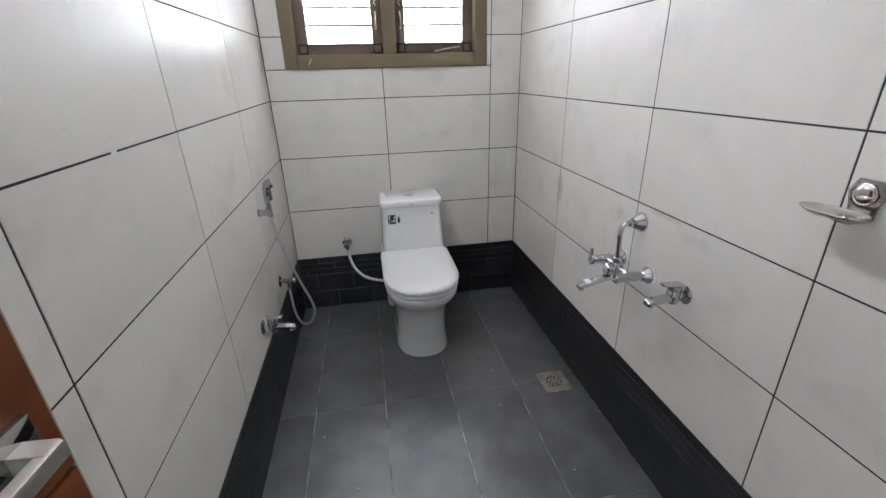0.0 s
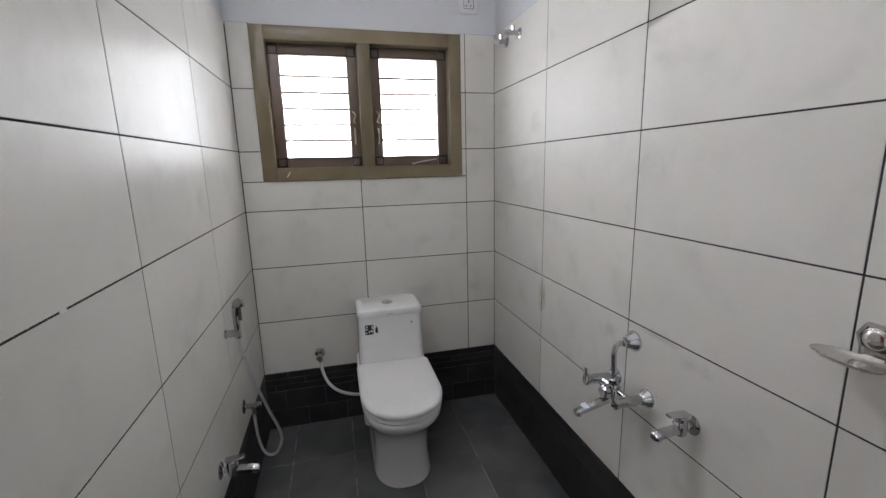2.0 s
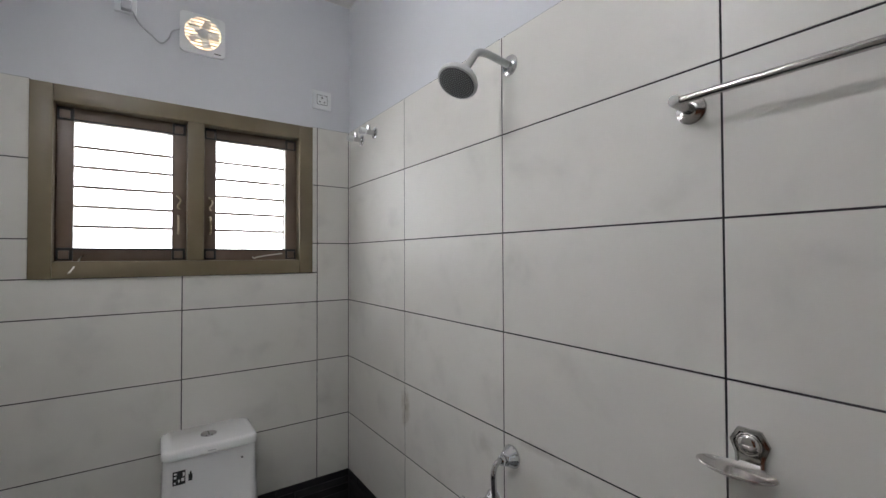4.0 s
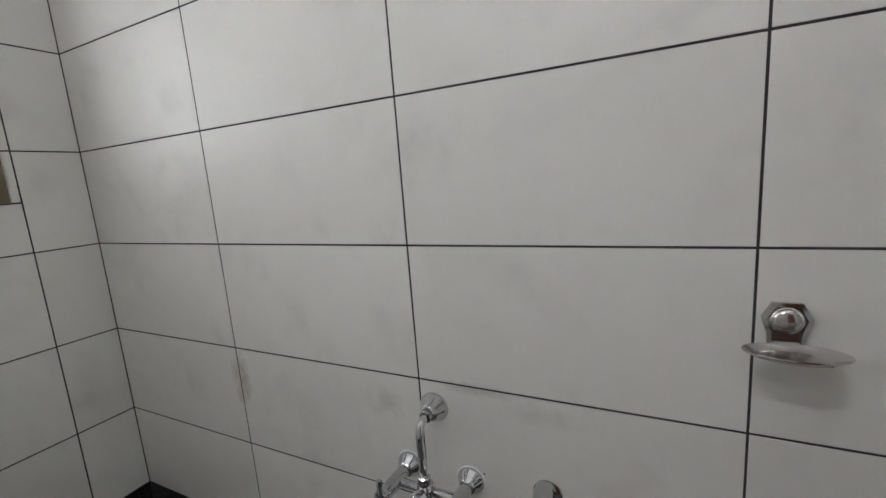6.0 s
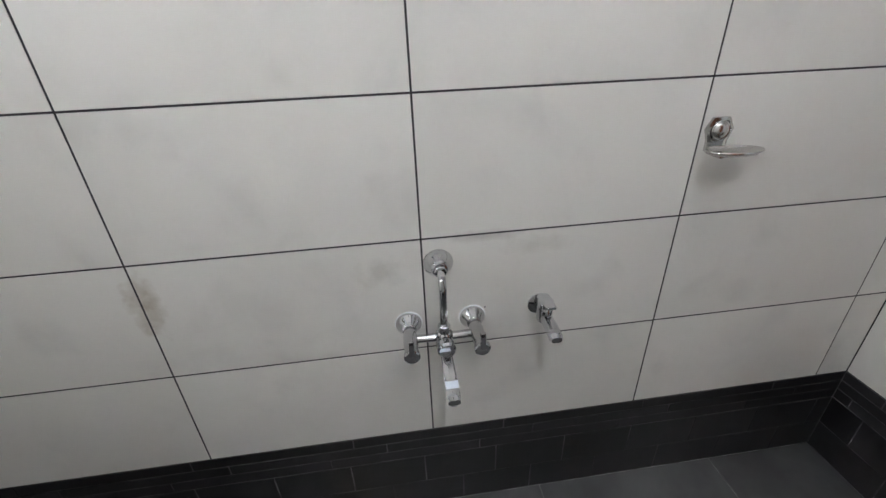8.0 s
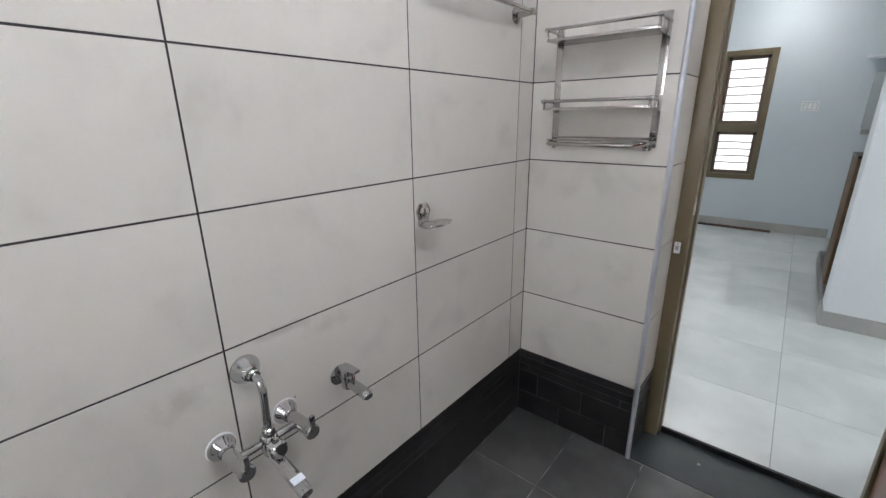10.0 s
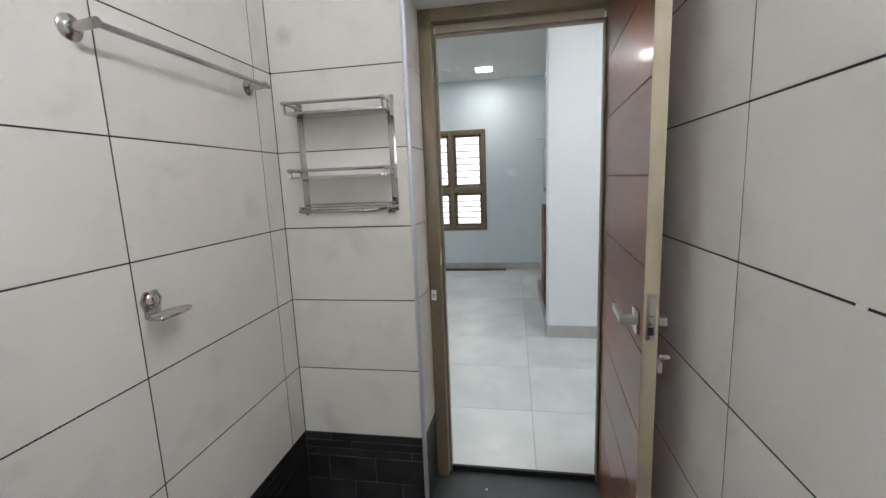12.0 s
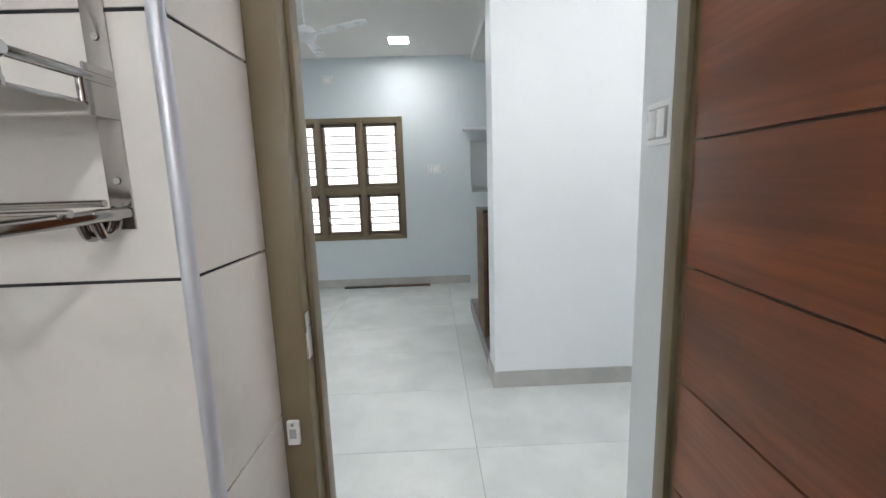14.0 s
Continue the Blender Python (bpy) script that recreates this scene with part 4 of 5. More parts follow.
def soap_dish():
    y0, z0 = 0.597, 1.090
    s = thing("soap_dish", (XR, y0, z0), "polished steel soap dish on an octagonal bracket", "soap dish")
    # octagonal bracket plate with a round boss
    pts = [(-0.022, -0.040), (0.022, -0.040), (0.023, -0.018), (0.031, 0.006), (0.018, 0.030), (-0.018, 0.030), (-0.031, 0.006), (-0.023, -0.018)]
    bm = bmesh.new()
    a = [bm.verts.new((XR - 0.0005, y0 + u, z0 + v)) for u, v in pts]
    b = [bm.verts.new((XR - 0.007, y0 + u, z0 + v)) for u, v in pts]
    c = [bm.verts.new((XR - 0.009, y0 + u * 0.80, z0 + v * 0.80)) for u, v in pts]
    d = [bm.verts.new((XR - 0.006, y0 + u * 0.72, z0 + v * 0.72)) for u, v in pts]
    for p, q in ((a, b), (b, c), (c, d)):
        for k in range(8):
            bm.faces.new((p[k], p[(k + 1) % 8], q[(k + 1) % 8], q[k]))
    bm.faces.new(d)
    br = part("bracket", bm, "steel", s, smooth=25)
    part("boss", lathe([(0.0205, 0), (0.0205, 0.004), (0.0190, 0.0055), (0.0172, 0.0050), (0.0150, 0.0075), (0.0090, 0.0100), (0, 0.0108)], aim((XR - 0.0055, y0, z0 + 0.004), (-1, 0, 0)), 32), "dish_steel", br, "round domed screw cover")
    # oval dish
    cx, cz = XR - 0.062, z0 - 0.028
    rings = []
    for s1, h in ((1.0, 0.003), (1.02, 0.0045), (1.0, 0.006), (0.96, 0.005), (0.80, 0.0), (0.55, -0.002), (0.2, -0.003)):
        rings.append([(cx + 0.031 * s1 * math.cos(2 * math.pi * i / 40), y0 + 0.002 + 0.060 * s1 * math.sin(2 * math.pi * i / 40), cz + h) for i in range(40)])
    dish = part("dish", loft([[(x, y, z - 0.003) for x, y, z in r] for r in rings[::-1][:3]] + [rings[0], rings[1], rings[2], rings[3], rings[4], rings[5], rings[6]]), "dish_steel", s, "oval steel dish", smooth=50)
    part("arm", boxes(((XR - 0.045, y0 - 0.016, z0 - 0.046), (XR - 0.001, y0 + 0.016, z0 - 0.038)), bevel=0.002), "dish_steel", s)
    for u in (-0.03, 0.03):
        part("stud", lathe([(0.003, 0), (0.003, 0.006), (0, 0.007)], Matrix.Translation((cx - 0.02, y0 + u, cz - 0.002)), 10), "dish_steel", dish)


soap_dish()


def towel_rod():
    r = thing("towel_rod", (XR, 0.38, 1.718), "polished steel towel rod on round wall posts", "towel rail")
    x = XR - 0.063
    part("rod", tube([(x, 0.690, 1.722), (x, 0.38, 1.722), (x, 0.045, 1.722)], 0.0078, 18), "steel", r)
    for y in (0.688, 0.075):
        part("rosette", lathe([(0.028, 0), (0.028, 0.004), (0.025, 0.006), (0.020, 0.0065), (0.016, 0.010), (0.012, 0.011), (0, 0.011)], aim((XR, y, 1.718), (-1, 0, 0)), 28), "steel", r)
        part("post", tube([(XR - 0.006, y, 1.718), (XR - 0.035, y, 1.719), (x - 0.004, y, 1.722), (x - 0.010, y, 1.722)], [0.011, 0.0105, 0.0115, 0.0105], 18), "steel", r)


towel_rod()


def wall_rack():
    """Two railed shelves and a rail of bars on two flat uprights."""
    r = thing("bathroom_rack", (0.60, YF, 1.28), "stainless steel two-tier wall rack with towel bars and hooks", "shelf rack")
    xa, xb = 0.792, 0.428          # the two uprights
    yf = YF + 0.135
    for x in (xa, xb):
        part("upright", box((x - 0.013, YF + 0.0005, 1.262), (x + 0.013, YF + 0.0035, 1.690), 0.001), "steel", r, "flat steel upright")
        for z in (1.472, 1.318):
            part("screw", lathe([(0.0045, 0), (0.004, 0.0015), (0, 0.002)], aim((x, YF + 0.0035, z), (0, 1, 0)), 12), "chrome", r)
    for z, lift in ((1.623, 0.035), (1.396, 0.027)):
        sh = part("shelf", box((xb - 0.012, YF + 0.006, z - 0.002), (xa - 0.010, yf - 0.004, z + 0.002), 0.001), "steel", r, "thin steel shelf plate")
        part("lip", box((xb - 0.014, yf - 0.006, z - 0.003), (xa - 0.008, yf, z + 0.006), 0.0015), "steel", sh)
        zr = z + lift
        part("guard_rail", tube([(xa - 0.010, YF + 0.006, zr), (xa - 0.010, yf - 0.010, zr), (xa - 0.013, yf - 0.003, zr), (xa - 0.022, yf, zr), (0.6, yf, zr), (xb, yf, zr), (xb - 0.009, yf - 0.003, zr), (xb - 0.012, yf - 0.010, zr), (xb - 0.012, YF + 0.006, zr)], 0.0052, 12), "steel", sh, "round guard rail")
        for x in (xa - 0.011, xb - 0.011):
            part("end_knob", lathe([(0, -0.010), (0.0055, -0.009), (0.0078, -0.005), (0.0078, 0.005), (0.0055, 0.009), (0, 0.010)], aim((x, yf - 0.001, zr), (1, 0, 0)), 14), "steel", sh)
        for x, y in ((xa - 0.012, yf - 0.002), (xb - 0.010, yf - 0.002), (xa - 0.010, YF + 0.05), (xb - 0.012, YF + 0.05)):
            part("post", tube([(x, y, z), (x, y, z + 0.013), (x, y, zr)], 0.0042, 10), "steel", sh)
        for x in (xa - 0.010, xb - 0.012):
            part("side_plate", box((x - 0.0015, YF + 0.003, z - 0.012), (x + 0.0015, YF + 0.045, z + 0.040), 0.001), "steel", sh)
    z = 1.281
    part("towel_bar", tube([(xa - 0.006, YF + 0.006, z), (xa - 0.006, YF + 0.045, z), (xa - 0.009, YF + 0.055, z - 0.001), (xa - 0.036, yf - 0.006, z - 0.005), (xa - 0.046, yf, z - 0.006), (0.6, yf, z - 0.006), (xb + 0.038, yf, z - 0.006), (xb + 0.028, yf - 0.006, z - 0.005), (xb - 0.001, YF + 0.055, z - 0.001), (xb - 0.004, YF + 0.045, z), (xb - 0.006, YF + 0.006, z)], 0.0075, 12), "steel", r, "thick round front bar")
    for y, zb in ((YF + 0.035, z + 0.013), (YF + 0.080, z + 0.005)):
        part("bar", tube([(xa - 0.006, y, zb), (0.6, y, zb), (xb - 0.006, y, zb)], 0.0042, 10), "steel", r)
    for x in (xa - 0.012, xb, xb + 0.016):
        part("hook", tube(curve([(x, YF + 0.006, z + 0.004), (x, YF + 0.020, z - 0.020), (x, YF + 0.036, z - 0.022), (x, YF + 0.044, z - 0.006)], 4), 0.0055, 10), "steel", r)


wall_rack()


# ---- small fittings on the bathroom walls ----
def wall_socket():
    s = thing("wall_socket", (0.754, YB + B, 2.247), "white plastic three-pin wall socket", "socket")
    y = YB + B
    part("cover", box((0.704, y - 0.011, 2.199), (0.804, y, 2.295), 0.003), "plastic", s)
    ins = part("insert", boxes(((0.726, y - 0.0128, 2.222), (0.782, y - 0.0105, 2.272))), "plastic", s, smooth=0)
    part("outline", boxes(((0.726, y - 0.0134, 2.270), (0.782, y - 0.0126, 2.272)), ((0.726, y - 0.0134, 2.222), (0.782, y - 0.0126, 2.224)),
                          ((0.726, y - 0.0134, 2.224), (0.728, y - 0.0126, 2.270)), ((0.780, y - 0.0134, 2.224), (0.782, y - 0.0126, 2.270))), "black", ins, smooth=0)
    for x, z, r in ((0.754, 2.258, 0.0045), (0.742, 2.237, 0.0038), (0.766, 2.237, 0.0038)):
        part("pin_hole", lathe([(r, 0), (r, 0.0006), (0, 0.0006)], aim((x, y - 0.0128, z), (0, -1, 0)), 12), "dark_hole", ins, smooth=0)


wall_socket()


def exhaust_fan():
    x0, x1, z0, z1 = 0.122, 0.300, 2.338, 2.516
    cx, cz, y = (x0 + x1) / 2, (z0 + z1) / 2 + 0.004, YB + B
    f = thing("exhaust_fan", (cx, y, z0), "square cream exhaust fan with a round grille and loose cable", "exhaust fan")
    bm = bmesh.new()
    n = 40
    sq = []
    for k in range(n):
        t = 2 * math.pi * (k + 0.5) / n
        c, s = math.cos(t), math.sin(t)
        q = 0.089 / max(abs(c), abs(s))
        sq.append((c * q, s * q))
    rims = [[bm.verts.new((cx + u, y, (z0 + z1) / 2 + v)) for u, v in sq], [bm.verts.new((cx + u, y - 0.014, (z0 + z1) / 2 + v)) for u, v in sq],
            [bm.verts.new((cx + 0.072 * math.cos(2 * math.pi * (k + 0.5) / n), y - 0.017, cz + 0.072 * math.sin(2 * math.pi * (k + 0.5) / n))) for k in range(n)],
            [bm.verts.new((cx + 0.068 * math.cos(2 * math.pi * (k + 0.5) / n), y - 0.002, cz + 0.068 * math.sin(2 * math.pi * (k + 0.5) / n))) for k in range(n)]]
    for a, b in zip(rims, rims[1:]):
        for k in range(n):
            bm.faces.new((a[k], a[(k + 1) % n], b[(k + 1) % n], b[k]))
    part("housing", bm, "plastic", f, smooth=30)
    # no lamp here: the warm light on the louvre is emission of the plate
    part("back_plate", lathe([(0.070, 0), (0.070, 0.003), (0, 0.003)], aim((cx, y - 0.001, cz), (0, -1, 0)), 40), "fan_glow", f, "louvre behind the blades, warm light added as its own glow", smooth=0)
    part("motor", lathe([(0.022, 0), (0.022, 0.014), (0.018, 0.017), (0, 0.017)], aim((cx, y - 0.004, cz), (0, -1, 0)), 24), "plastic", f)
    for k in range(5):
        m = Matrix.Translation((cx, y - 0.010, cz)) @ pose(0, 0, 0, 0, 72 * k + 20, 0) @ pose(0, 0, 0, 0, 0, 22)
        part("blade", box((-0.017, -0.001, 0.018), (0.017, 0.001, 0.064), m=m), "plastic", f, smooth=0)
    for k in range(9):
        dz = (k - 4) * 0.0148
        w = math.sqrt(0.071 ** 2 - dz ** 2)
        part("grille_bar", box((cx - w, y - 0.0185, cz + dz - 0.0034), (cx + w, y - 0.0155, cz + dz + 0.0034), 0.001), "plastic", f)
    part("hub_cap", lathe([(0.020, 0), (0.020, 0.003), (0.016, 0.005), (0, 0.0055)], aim((cx, y - 0.0185, cz), (0, -1, 0)), 24), "plastic", f)
    part("name_bar", box((x1 - 0.045, y - 0.0160, z0 + 0.012), (x1 - 0.018, y - 0.0145, z0 + 0.016)), "black", f, "short dark printed bar", smooth=0)
    part("cable", tube(curve([(x0 + 0.004, y - 0.006, 2.43), (0.095, y - 0.010, 2.41), (0.082, y - 0.010, 2.375), (0.055, y - 0.012, 2.345), (0.02, y - 0.012, 2.37), (-0.02, y - 0.012, 2.405), (-0.045, y - 0.012, 2.45)], 7), 0.0028, 8), "cable", f, "thin loose grey cable")
    s = thing("switch_box", (-0.07, y, 2.49), "small white cable outlet plate", "outlet")
    part("plate", box((-0.105, y - 0.010, 2.438), (-0.030, y, 2.545), 0.003), "plastic", s)
    part("plug", box((-0.082, y - 0.036, 2.442), (-0.046, y - 0.010, 2.480), 0.005), "cable", s, "grey cable plug")
    part("knockout", lathe([(0.009, 0), (0.009, 0.0012), (0, 0.0012)], aim((-0.06, y - 0.010, 2.462), (0, -1, 0)), 14), "dark_hole", s, smooth=0)


exhaust_fan()


def led_batten():
    """The bathroom's own lamp, high on the wall beside the toilet."""
    b = thing("led_batten", (XL - B, 1.14, 2.50), "slim white wall-mounted lamp batten, lit", "wall lamp")
    part("body", box((XL - B, 0.98, 2.478), (XL + 0.012, 1.30, 2.528), 0.004), "plastic", b)
    part("diffuser", box((XL + 0.0125, 0.995, 2.484), (XL + 0.058, 1.285, 2.522), 0.010), "batten", b, "frosted lit diffuser")
    for y in (0.982, 1.298):
        part("end_cap", box((XL + 0.0125, y - 0.012, 2.481), (XL + 0.060, y + 0.012, 2.525), 0.003), "plastic", b)


led_batten()


def floor_drain():
    x, y, z = 0.785, 1.482, FZ
    d = thing("floor_drain", (x, y, z), "square steel floor drain with a round pierced grate", "drain")
    bm = bmesh.new()
    n = 40
    sq = []
    for k in range(n):
        t = 2 * math.pi * (k + 0.5) / n
        c, s = math.cos(t), math.sin(t)
        q = 0.063 / max(abs(c), abs(s))
        sq.append((c * q, s * q))
    rings = [[bm.verts.new((x + u, y + v * 1.08, z - 0.004)) for u, v in sq], [bm.verts.new((x + u, y + v * 1.08, z + 0.0025)) for u, v in sq],
             [bm.verts.new((x + 0.049 * math.cos(2 * math.pi * (k + 0.5) / n), y + 0.049 * math.sin(2 * math.pi * (k + 0.5) / n), z + 0.003)) for k in range(n)],
             [bm.verts.new((x + 0.047 * math.cos(2 * math.pi * (k + 0.5) / n), y + 0.047 * math.sin(2 * math.pi * (k + 0.5) / n), z + 0.0005)) for k in range(n)]]
    for a, b in zip(rings, rings[1:]):
        for k in range(n):
            bm.faces.new((a[k], a[(k + 1) % n], b[(k + 1) % n], b[k]))
    part("frame", bm, "dull_steel", d, smooth=30)
    g = part("grate", lathe([(0.046, 0.0), (0.046, 0.002), (0.043, 0.0032), (0.040, 0.002), (0.012, 0.0025), (0, 0.003)], Matrix.Translation((x, y, z)), 40), "dull_steel", d, "round steel grate")
    for ring, n2, r2 in ((0.018, 6, 0.0042), (0.032, 12, 0.0048)):
        for k in range(n2):
            t = 2 * math.pi * k / n2
            part("hole", lathe([(r2, 0), (r2, 0.0006), (0, 0.0006)], Matrix.Translation((x + ring * math.cos(t), y + ring * math.sin(t), z + 0.0024)), 10), "dark_hole", g, smooth=0)


floor_drain()


# ---- chips and specks ----
part("grout_chip", box((XL - 0.002, 0.903, 1.1865), (XL + 0.0008, 0.921, 1.1935), 0.001), "print_white", wall_left, "white chip in the tile joint")
part("corner_void", lathe([(0.007, -0.003), (0.006, 0.004), (0.003, 0.006), (0, 0.006)], aim((XR, YF, 1.80), (-1, 1, 0)), 9), "dark_hole", wall_right, "dark gap in the tile corner", smooth=0)
part("screw_hole", lathe([(0.002, 0), (0.002, 0.0006), (0, 0.0006)], aim((XR, 1.091, 0.703), (-1, 0, 0)), 8), "dark_hole", wall_right, smooth=0)
for n, (px, py, ps) in enumerate(((0.118, -0.223, 0.006), (0.494, 1.39, 0.003), (-0.255, 1.36, 0.003), (0.52, 1.62, 0.0025), (0.31, 1.95, 0.002), (-0.12, 1.1, 0.002), (0.66, 1.02, 0.002))):
    crumb = part("plaster_crumb", lathe([(ps, 0), (ps * 0.9, ps * 0.35), (ps * 0.4, ps * 0.6), (0, ps * 0.62)], pose(px, py, FZ + (0.002 if py < YF else 0.0), 0, 0, 40 * n), 7), "print_white", smooth=0)
    tagged(crumb, "tiny white plaster crumb on the floor", "debris", "plaster crumbs")

# ---- bedroom things ----
def ceiling_lamp(x, y):
    c = thing("ceiling_light", (x, y, CZ), "square recessed white ceiling lamp, lit; four of five added as fill", "ceiling light")
    part("trim_ring", box((x - 0.115, y - 0.115, CZ - 0.012), (x + 0.115, y + 0.115, CZ), 0.004), "plastic", c)
    part("diffuser", box((x - 0.095, y - 0.095, CZ - 0.016), (x + 0.095, y + 0.095, CZ - 0.0125), 0.002), "led", c, "glowing white diffuser")


ceiling_lamp(0.352, -4.29)
# four unseen lamps added as fill, to brighten the partition and bedroom floor
ceiling_lamp(1.15, -1.20)
ceiling_lamp(-0.75, -0.90)
ceiling_lamp(-1.75, -1.10)
ceiling_lamp(2.20, -2.80)


def ceiling_fan():
    x, y, z = 1.01, -3.13, 2.462
    f = thing("ceiling_fan", (x, y, CZ), "white three-bladed ceiling fan at rest", "ceiling fan")
    part("canopy", lathe([(0.055, 0), (0.055, -0.02), (0.02, -0.06), (0, -0.06)], Matrix.Translation((x, y, CZ)), 24), "plastic", f)
    part("rod", tube([(x, y, CZ - 0.04), (x, y, (CZ + z) / 2), (x, y, z + 0.03)], 0.010, 12), "plastic", f)
    part("motor", lathe([(0.02, 0.075), (0.06, 0.06), (0.085, 0.03), (0.09, 0.0), (0.075, -0.025), (0.04, -0.035), (0, -0.036)], Matrix.Translation((x, y, z)), 30), "plastic", f)
    for k in range(3):
        m = Matrix.Translation((x, y, z)) @ pose(0, 0, 0, 0, 0, 151 + 120 * k)
        bl = part("blade", loft([[(r, -w, 0.005), (r, 0, 0.010), (r, w, -0.003), (r, w, -0.007), (r, 0, 0.006), (r, -w, 0.001)] for r, w in ((0.14, 0.030), (0.25, 0.040), (0.42, 0.042), (0.55, 0.038), (0.585, 0.024))]), "plastic", f)
        bl.data.transform(m)
        part("blade_arm", box((0.07, -0.018, -0.004), (0.19, 0.018, 0.003), 0.002, m=m), "plastic", bl)


ceiling_fan()


def switch_plate(m, w, h, keys, label):
    """Local x across, z up, face towards local -y, origin on the wall."""
    s = thing("wall_switch", m, label, "switch")
    plate = part("plate", box((-w / 2, -0.010, -h / 2), (w / 2, 0, h / 2), 0.003), "plastic", s, local=True)
    for k in range(keys):
        kw = (w - 0.030) / keys
        x = -w / 2 + 0.015 + kw * k
        part("rocker", box((x + 0.002, -0.0145, -h / 2 + 0.016), (x + kw - 0.002, -0.009, h / 2 - 0.016), 0.002), "plastic", plate, local=True)
    # no recess: a raised grey panel gives the shade round the rockers as colour
    part("shadow_gap", box((-w / 2 + 0.012, -0.0105, -h / 2 + 0.012), (w / 2 - 0.012, -0.0085, h / 2 - 0.012)), "cable", plate, local=True, smooth=0)


switch_plate(pose(-0.43, -0.498, 1.412, 0, 0, 90), 0.100, 0.090, 2, "white plastic two-rocker wall switch")
switch_plate(pose(0.020, FARY, 1.452, 0, 0, 180), 0.150, 0.105, 3, "white plastic switch plate on the blue wall")
switch_plate(pose(1.260, FARY, 2.535, 0, 0, 180), 0.125, 0.095, 1, "white plastic high-level socket plate")


def wash_corner():
    sh = thing("mirror_shelf", (-0.55, FARY, 1.92), "thin white ledge above a wall mirror", "shelf")
    part("board", box((-0.95, FARY, 1.905), (-0.345, FARY + 0.12, 1.930), 0.003), "white_paint", sh)
    mi = thing("wall_mirror", (-0.65, FARY, 1.15), "frameless wall mirror with a pale bottom edge", "mirror")
    part("glass", box((-0.90, FARY + 0.001, 1.215), (-0.435, FARY + 0.012, 1.775), 0.002), "mirror", mi, smooth=0)
    part("ledge", box((-0.90, FARY + 0.001, 1.155), (-0.440, FARY + 0.06, 1.205), 0.003), "skirting", mi, "pale stone ledge")
    ba = thing("wash_basin", (-0.65, FARY, 0.80), "white ceramic wall-hung wash basin", "basin")
    part("bowl", loft([[(-0.72 + 0.23 * s * math.cos(2 * math.pi * k / 32), FARY + 0.20 + 0.20 * s * math.sin(2 * math.pi * k / 32), z) for k in range(32)] for s, z in ((0.35, 0.72), (0.7, 0.76), (0.95, 0.84), (1.0, 0.88), (0.98, 0.90), (0.90, 0.895), (0.6, 0.80), (0.2, 0.77))]), "ceramic", ba, smooth=60)
    part("bracket", box((-0.78, FARY, 0.70), (-0.66, FARY + 0.20, 0.80), 0.01), "ceramic", ba)
    # striped granite plinth with a dark panel on it
    pl = thing("granite_step", (-0.45, -3.0, BZ), "low dark granite step with grooved edge strips", "step")
    x0, x1, y0, y1 = -0.90, -0.292, -3.70, COLY - 0.24
    part("core", box((x0, y0, BZ), (x1 - 0.004, y1 - 0.004, 0.118), 0.002), "granite", pl)
    for k in range(3):
        z = 0.012 + 0.036 * k
        part("strip", box((x1 - 0.004, y0, z), (x1 + 0.004, y1 - 0.01, z + 0.014), 0.002), "strip_stone", pl)
    part("end_slab", box((x0, y1 - 0.003, BZ), (x1 + 0.004, y1 + 0.006, 0.120), 0.002), "skirting", pl, "pale end slab")
    pa = thing("cupboard", (-0.5, -2.95, 0.12), "dark brown veneered cupboard on the granite step", "cupboard")
    part("side_panel", box((-0.325, -3.05, 0.12), (-0.300, -2.62, 1.06), 0.002), "plank", pa, "brown veneered side panel")
    part("carcass", box((-0.85, -3.05, 0.12), (-0.327, -2.64, 1.045), 0.003), "dark_wood", pa)
    part("counter", box((-0.86, -3.06, 1.062), (-0.298, -2.61, 1.085), 0.003), "dark_wood", pa)
    ph = thing("floor_plank", (0.65, FARY + 0.07, BZ), "dark brown wooden strip lying along the skirting", "plank")
    part("board", box((0.12, FARY + 0.015, BZ), (0.72, FARY + 0.10, BZ + 0.014), 0.002), "plank", ph)
    part("black_strip", box((0.70, FARY + 0.03, BZ + 0.0005), (1.21, FARY + 0.10, BZ + 0.017), 0.002), "black", ph, "black rubber strip")


wash_corner()

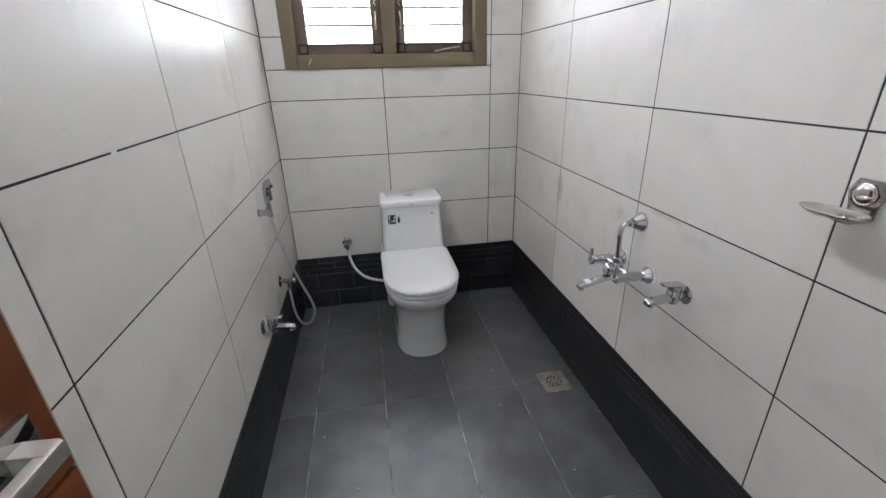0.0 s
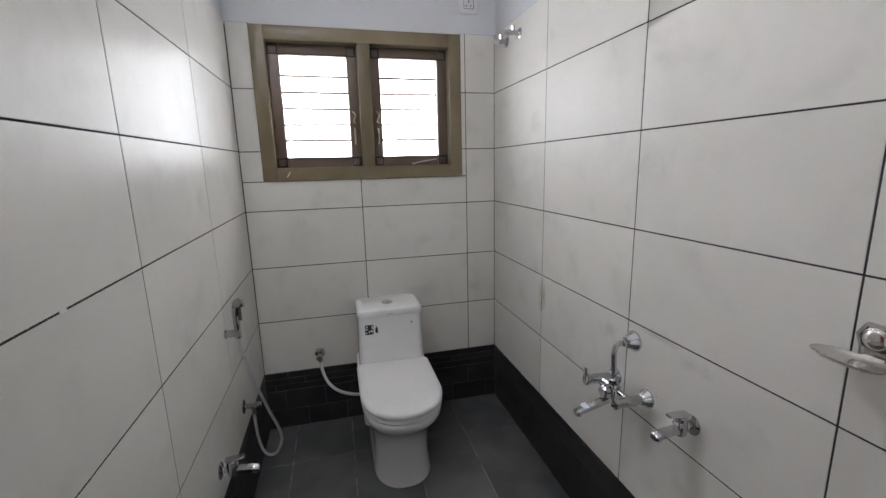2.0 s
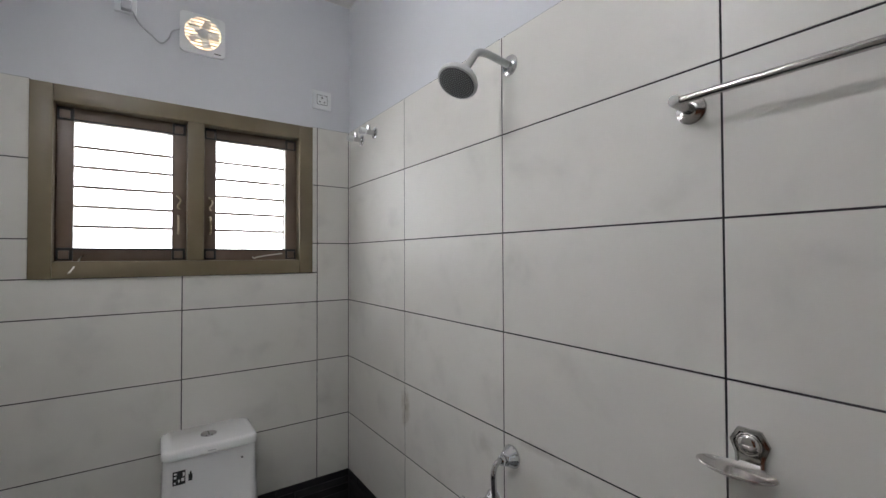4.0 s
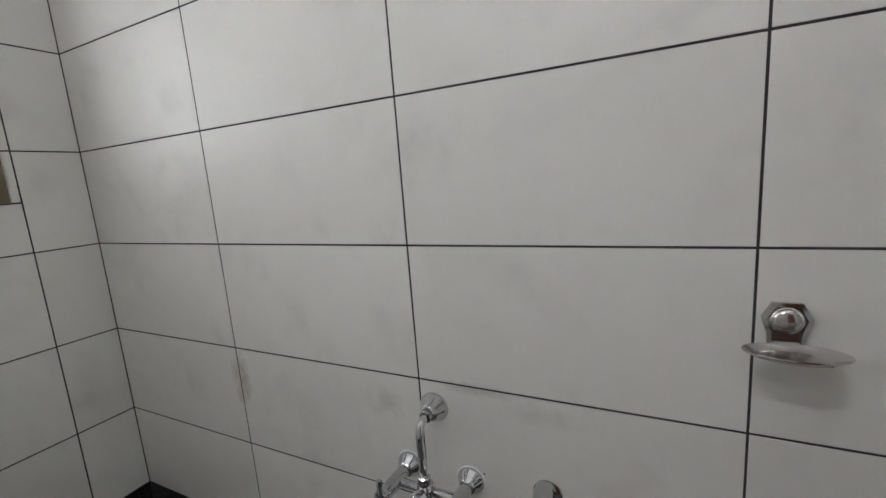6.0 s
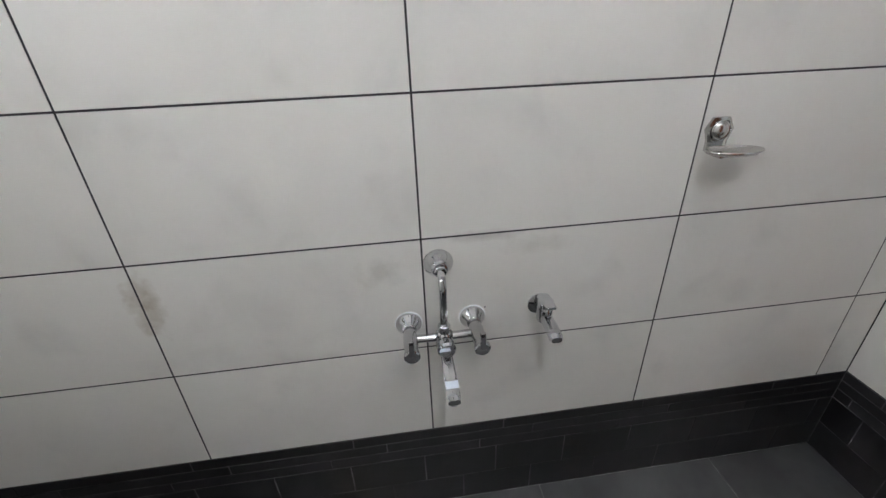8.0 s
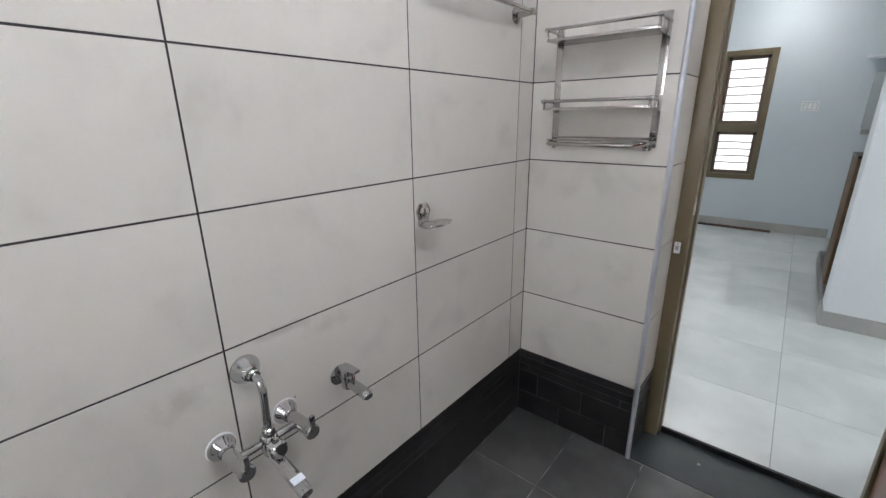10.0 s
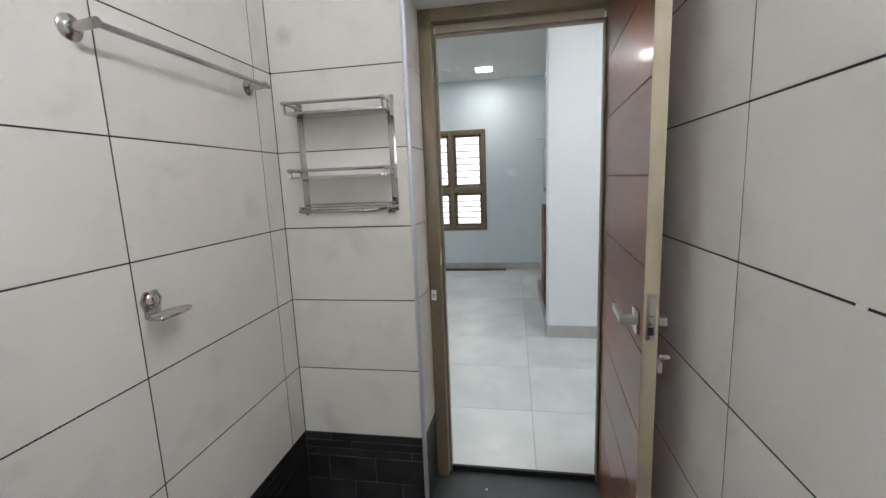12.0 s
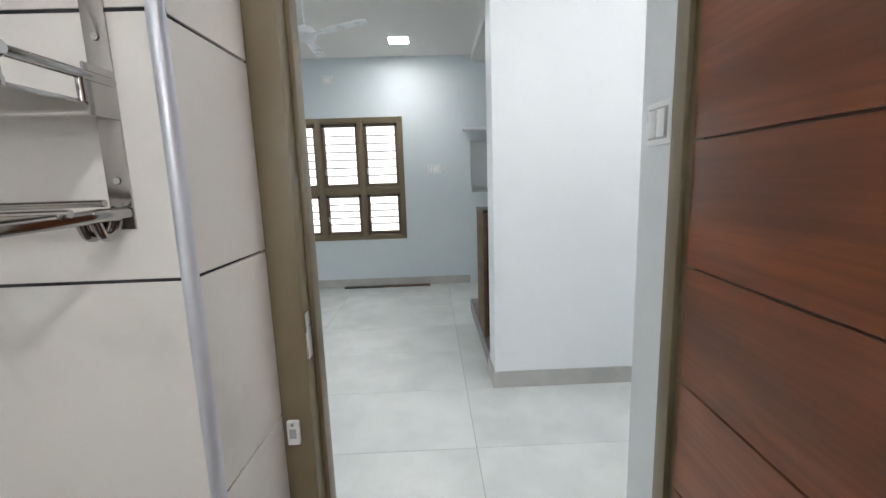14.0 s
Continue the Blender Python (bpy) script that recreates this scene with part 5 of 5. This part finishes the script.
# ---- tiles, last ----
ROWS = [0.3, 0.6, 0.9, 1.2, 1.5, 1.8, 2.1]
for z0, z1 in zip(ROWS, ROWS[1:]):
    for a, b in ((-YB, -1.835), (-1.835, -1.235), (-1.235, -0.635), (-0.635, -0.030), (-0.030, -YF)):
        lay(wall_right, "tile", PLANE_RIGHT, "tile", a, b, z0, z1)
    for a, b in ((-0.29, 0.022), (0.022, 0.622), (0.622, 1.222), (1.222, 1.822), (1.822, YB)):
        lay(wall_left, "tile", PLANE_LEFT, "tile", a, b, z0, z1)
    lay(wall_front, "tile", PLANE_FRONT, "tile", -XR, -JX - 0.004, z0, z1)
    lay(wall_front, "tile", PLANE_REVEAL, "tile", -YF + 0.004, -JY, z0, min(z1, 2.05))
    for a, b in ((XL, 0.138), (0.138, 0.730), (0.730, XR)):
        if z1 < 1.3:
            lay(wall_back, "tile", PLANE_BACK, "tile", a, b, z0, z1)
        elif z0 < 1.3:
            lay(wall_back, "tile", PLANE_BACK, "tile", a, b, z0, WZ0) if a < 0.7 else lay(wall_back, "tile", PLANE_BACK, "tile", a, b, z0, z1)
        elif a > 0.7:
            lay(wall_back, "tile", PLANE_BACK, "tile", a, b, z0, z1)
    if z1 > 1.3:
        za = max(z0, WZ0)
        lay(wall_back, "tile", PLANE_BACK, "tile", XL, WX0, za, z1)
        lay(wall_back, "tile", PLANE_BACK, "tile", WX1, 0.730, za, z1)

# dark ledger course round the foot of the walls: two rows of bricks under three thin strips
COURSES = ((FZ, 0.075, 0.215, 0.00, 0.0), (0.075, 0.190, 0.215, 0.10, 0.0006), (0.190, 0.228, 0.43, 0.05, 0.0), (0.228, 0.264, 0.43, 0.21, 0.0009), (0.264, DARK_TOP, 0.43, 0.12, 0.0005))
for parent, plane, u0, u1 in ((wall_right, PLANE_RIGHT, -YB, -YF), (wall_left, PLANE_LEFT, -0.29, YB), (wall_back, PLANE_BACK, XL, XR), (wall_front, PLANE_FRONT, -XR, -JX - 0.004), (wall_front, PLANE_REVEAL, -YF + 0.004, -JY)):
    for z0, z1, length, shift, proud in COURSES:
        u = u0
        k = 0
        while u < u1 - 1e-6:
            v = min(u1, u0 + shift + length * k) if (k or shift > 0.02) else min(u1, u0 + length)
            if not k and not shift:
                k = 1
            if u1 - v < 0.03:
                v = u1
            lay(parent, "brick", plane, "dark_tile", u, v, z0, z1, depth=0.009, gap=0.0032, proud=proud)
            u, k = v, k + 1

# floor tiles
G = flat_plane(FZ)
for x0, x1 in ((XL, -0.300), (-0.300, 0.0), (0.0, 0.300), (0.300, 0.600), (0.600, XR)):
    for y0, y1 in ((YF, 0.300), (0.300, 0.900), (0.900, 1.500), (1.500, 2.110), (2.110, YB)):
        lay(floor, "tile", G, "floor_tile", x0, x1, y0, y1, depth=0.009, gap=0.0032)
G2 = flat_plane(BZ)
xs = [BX0] + [-0.11 + 1.2 * k for k in range(-2, 3)] + [BX1]
ys = [FARY] + [-1.48 - 0.605 * k for k in range(5, -2, -1)] + [-0.352]
for x0, x1 in zip(xs, xs[1:]):
    for y0, y1 in zip(ys, ys[1:]):
        lay(bed_floor, "tile", G2, "bed_tile", x0, x1, y0, y1, depth=0.009, gap=0.003)
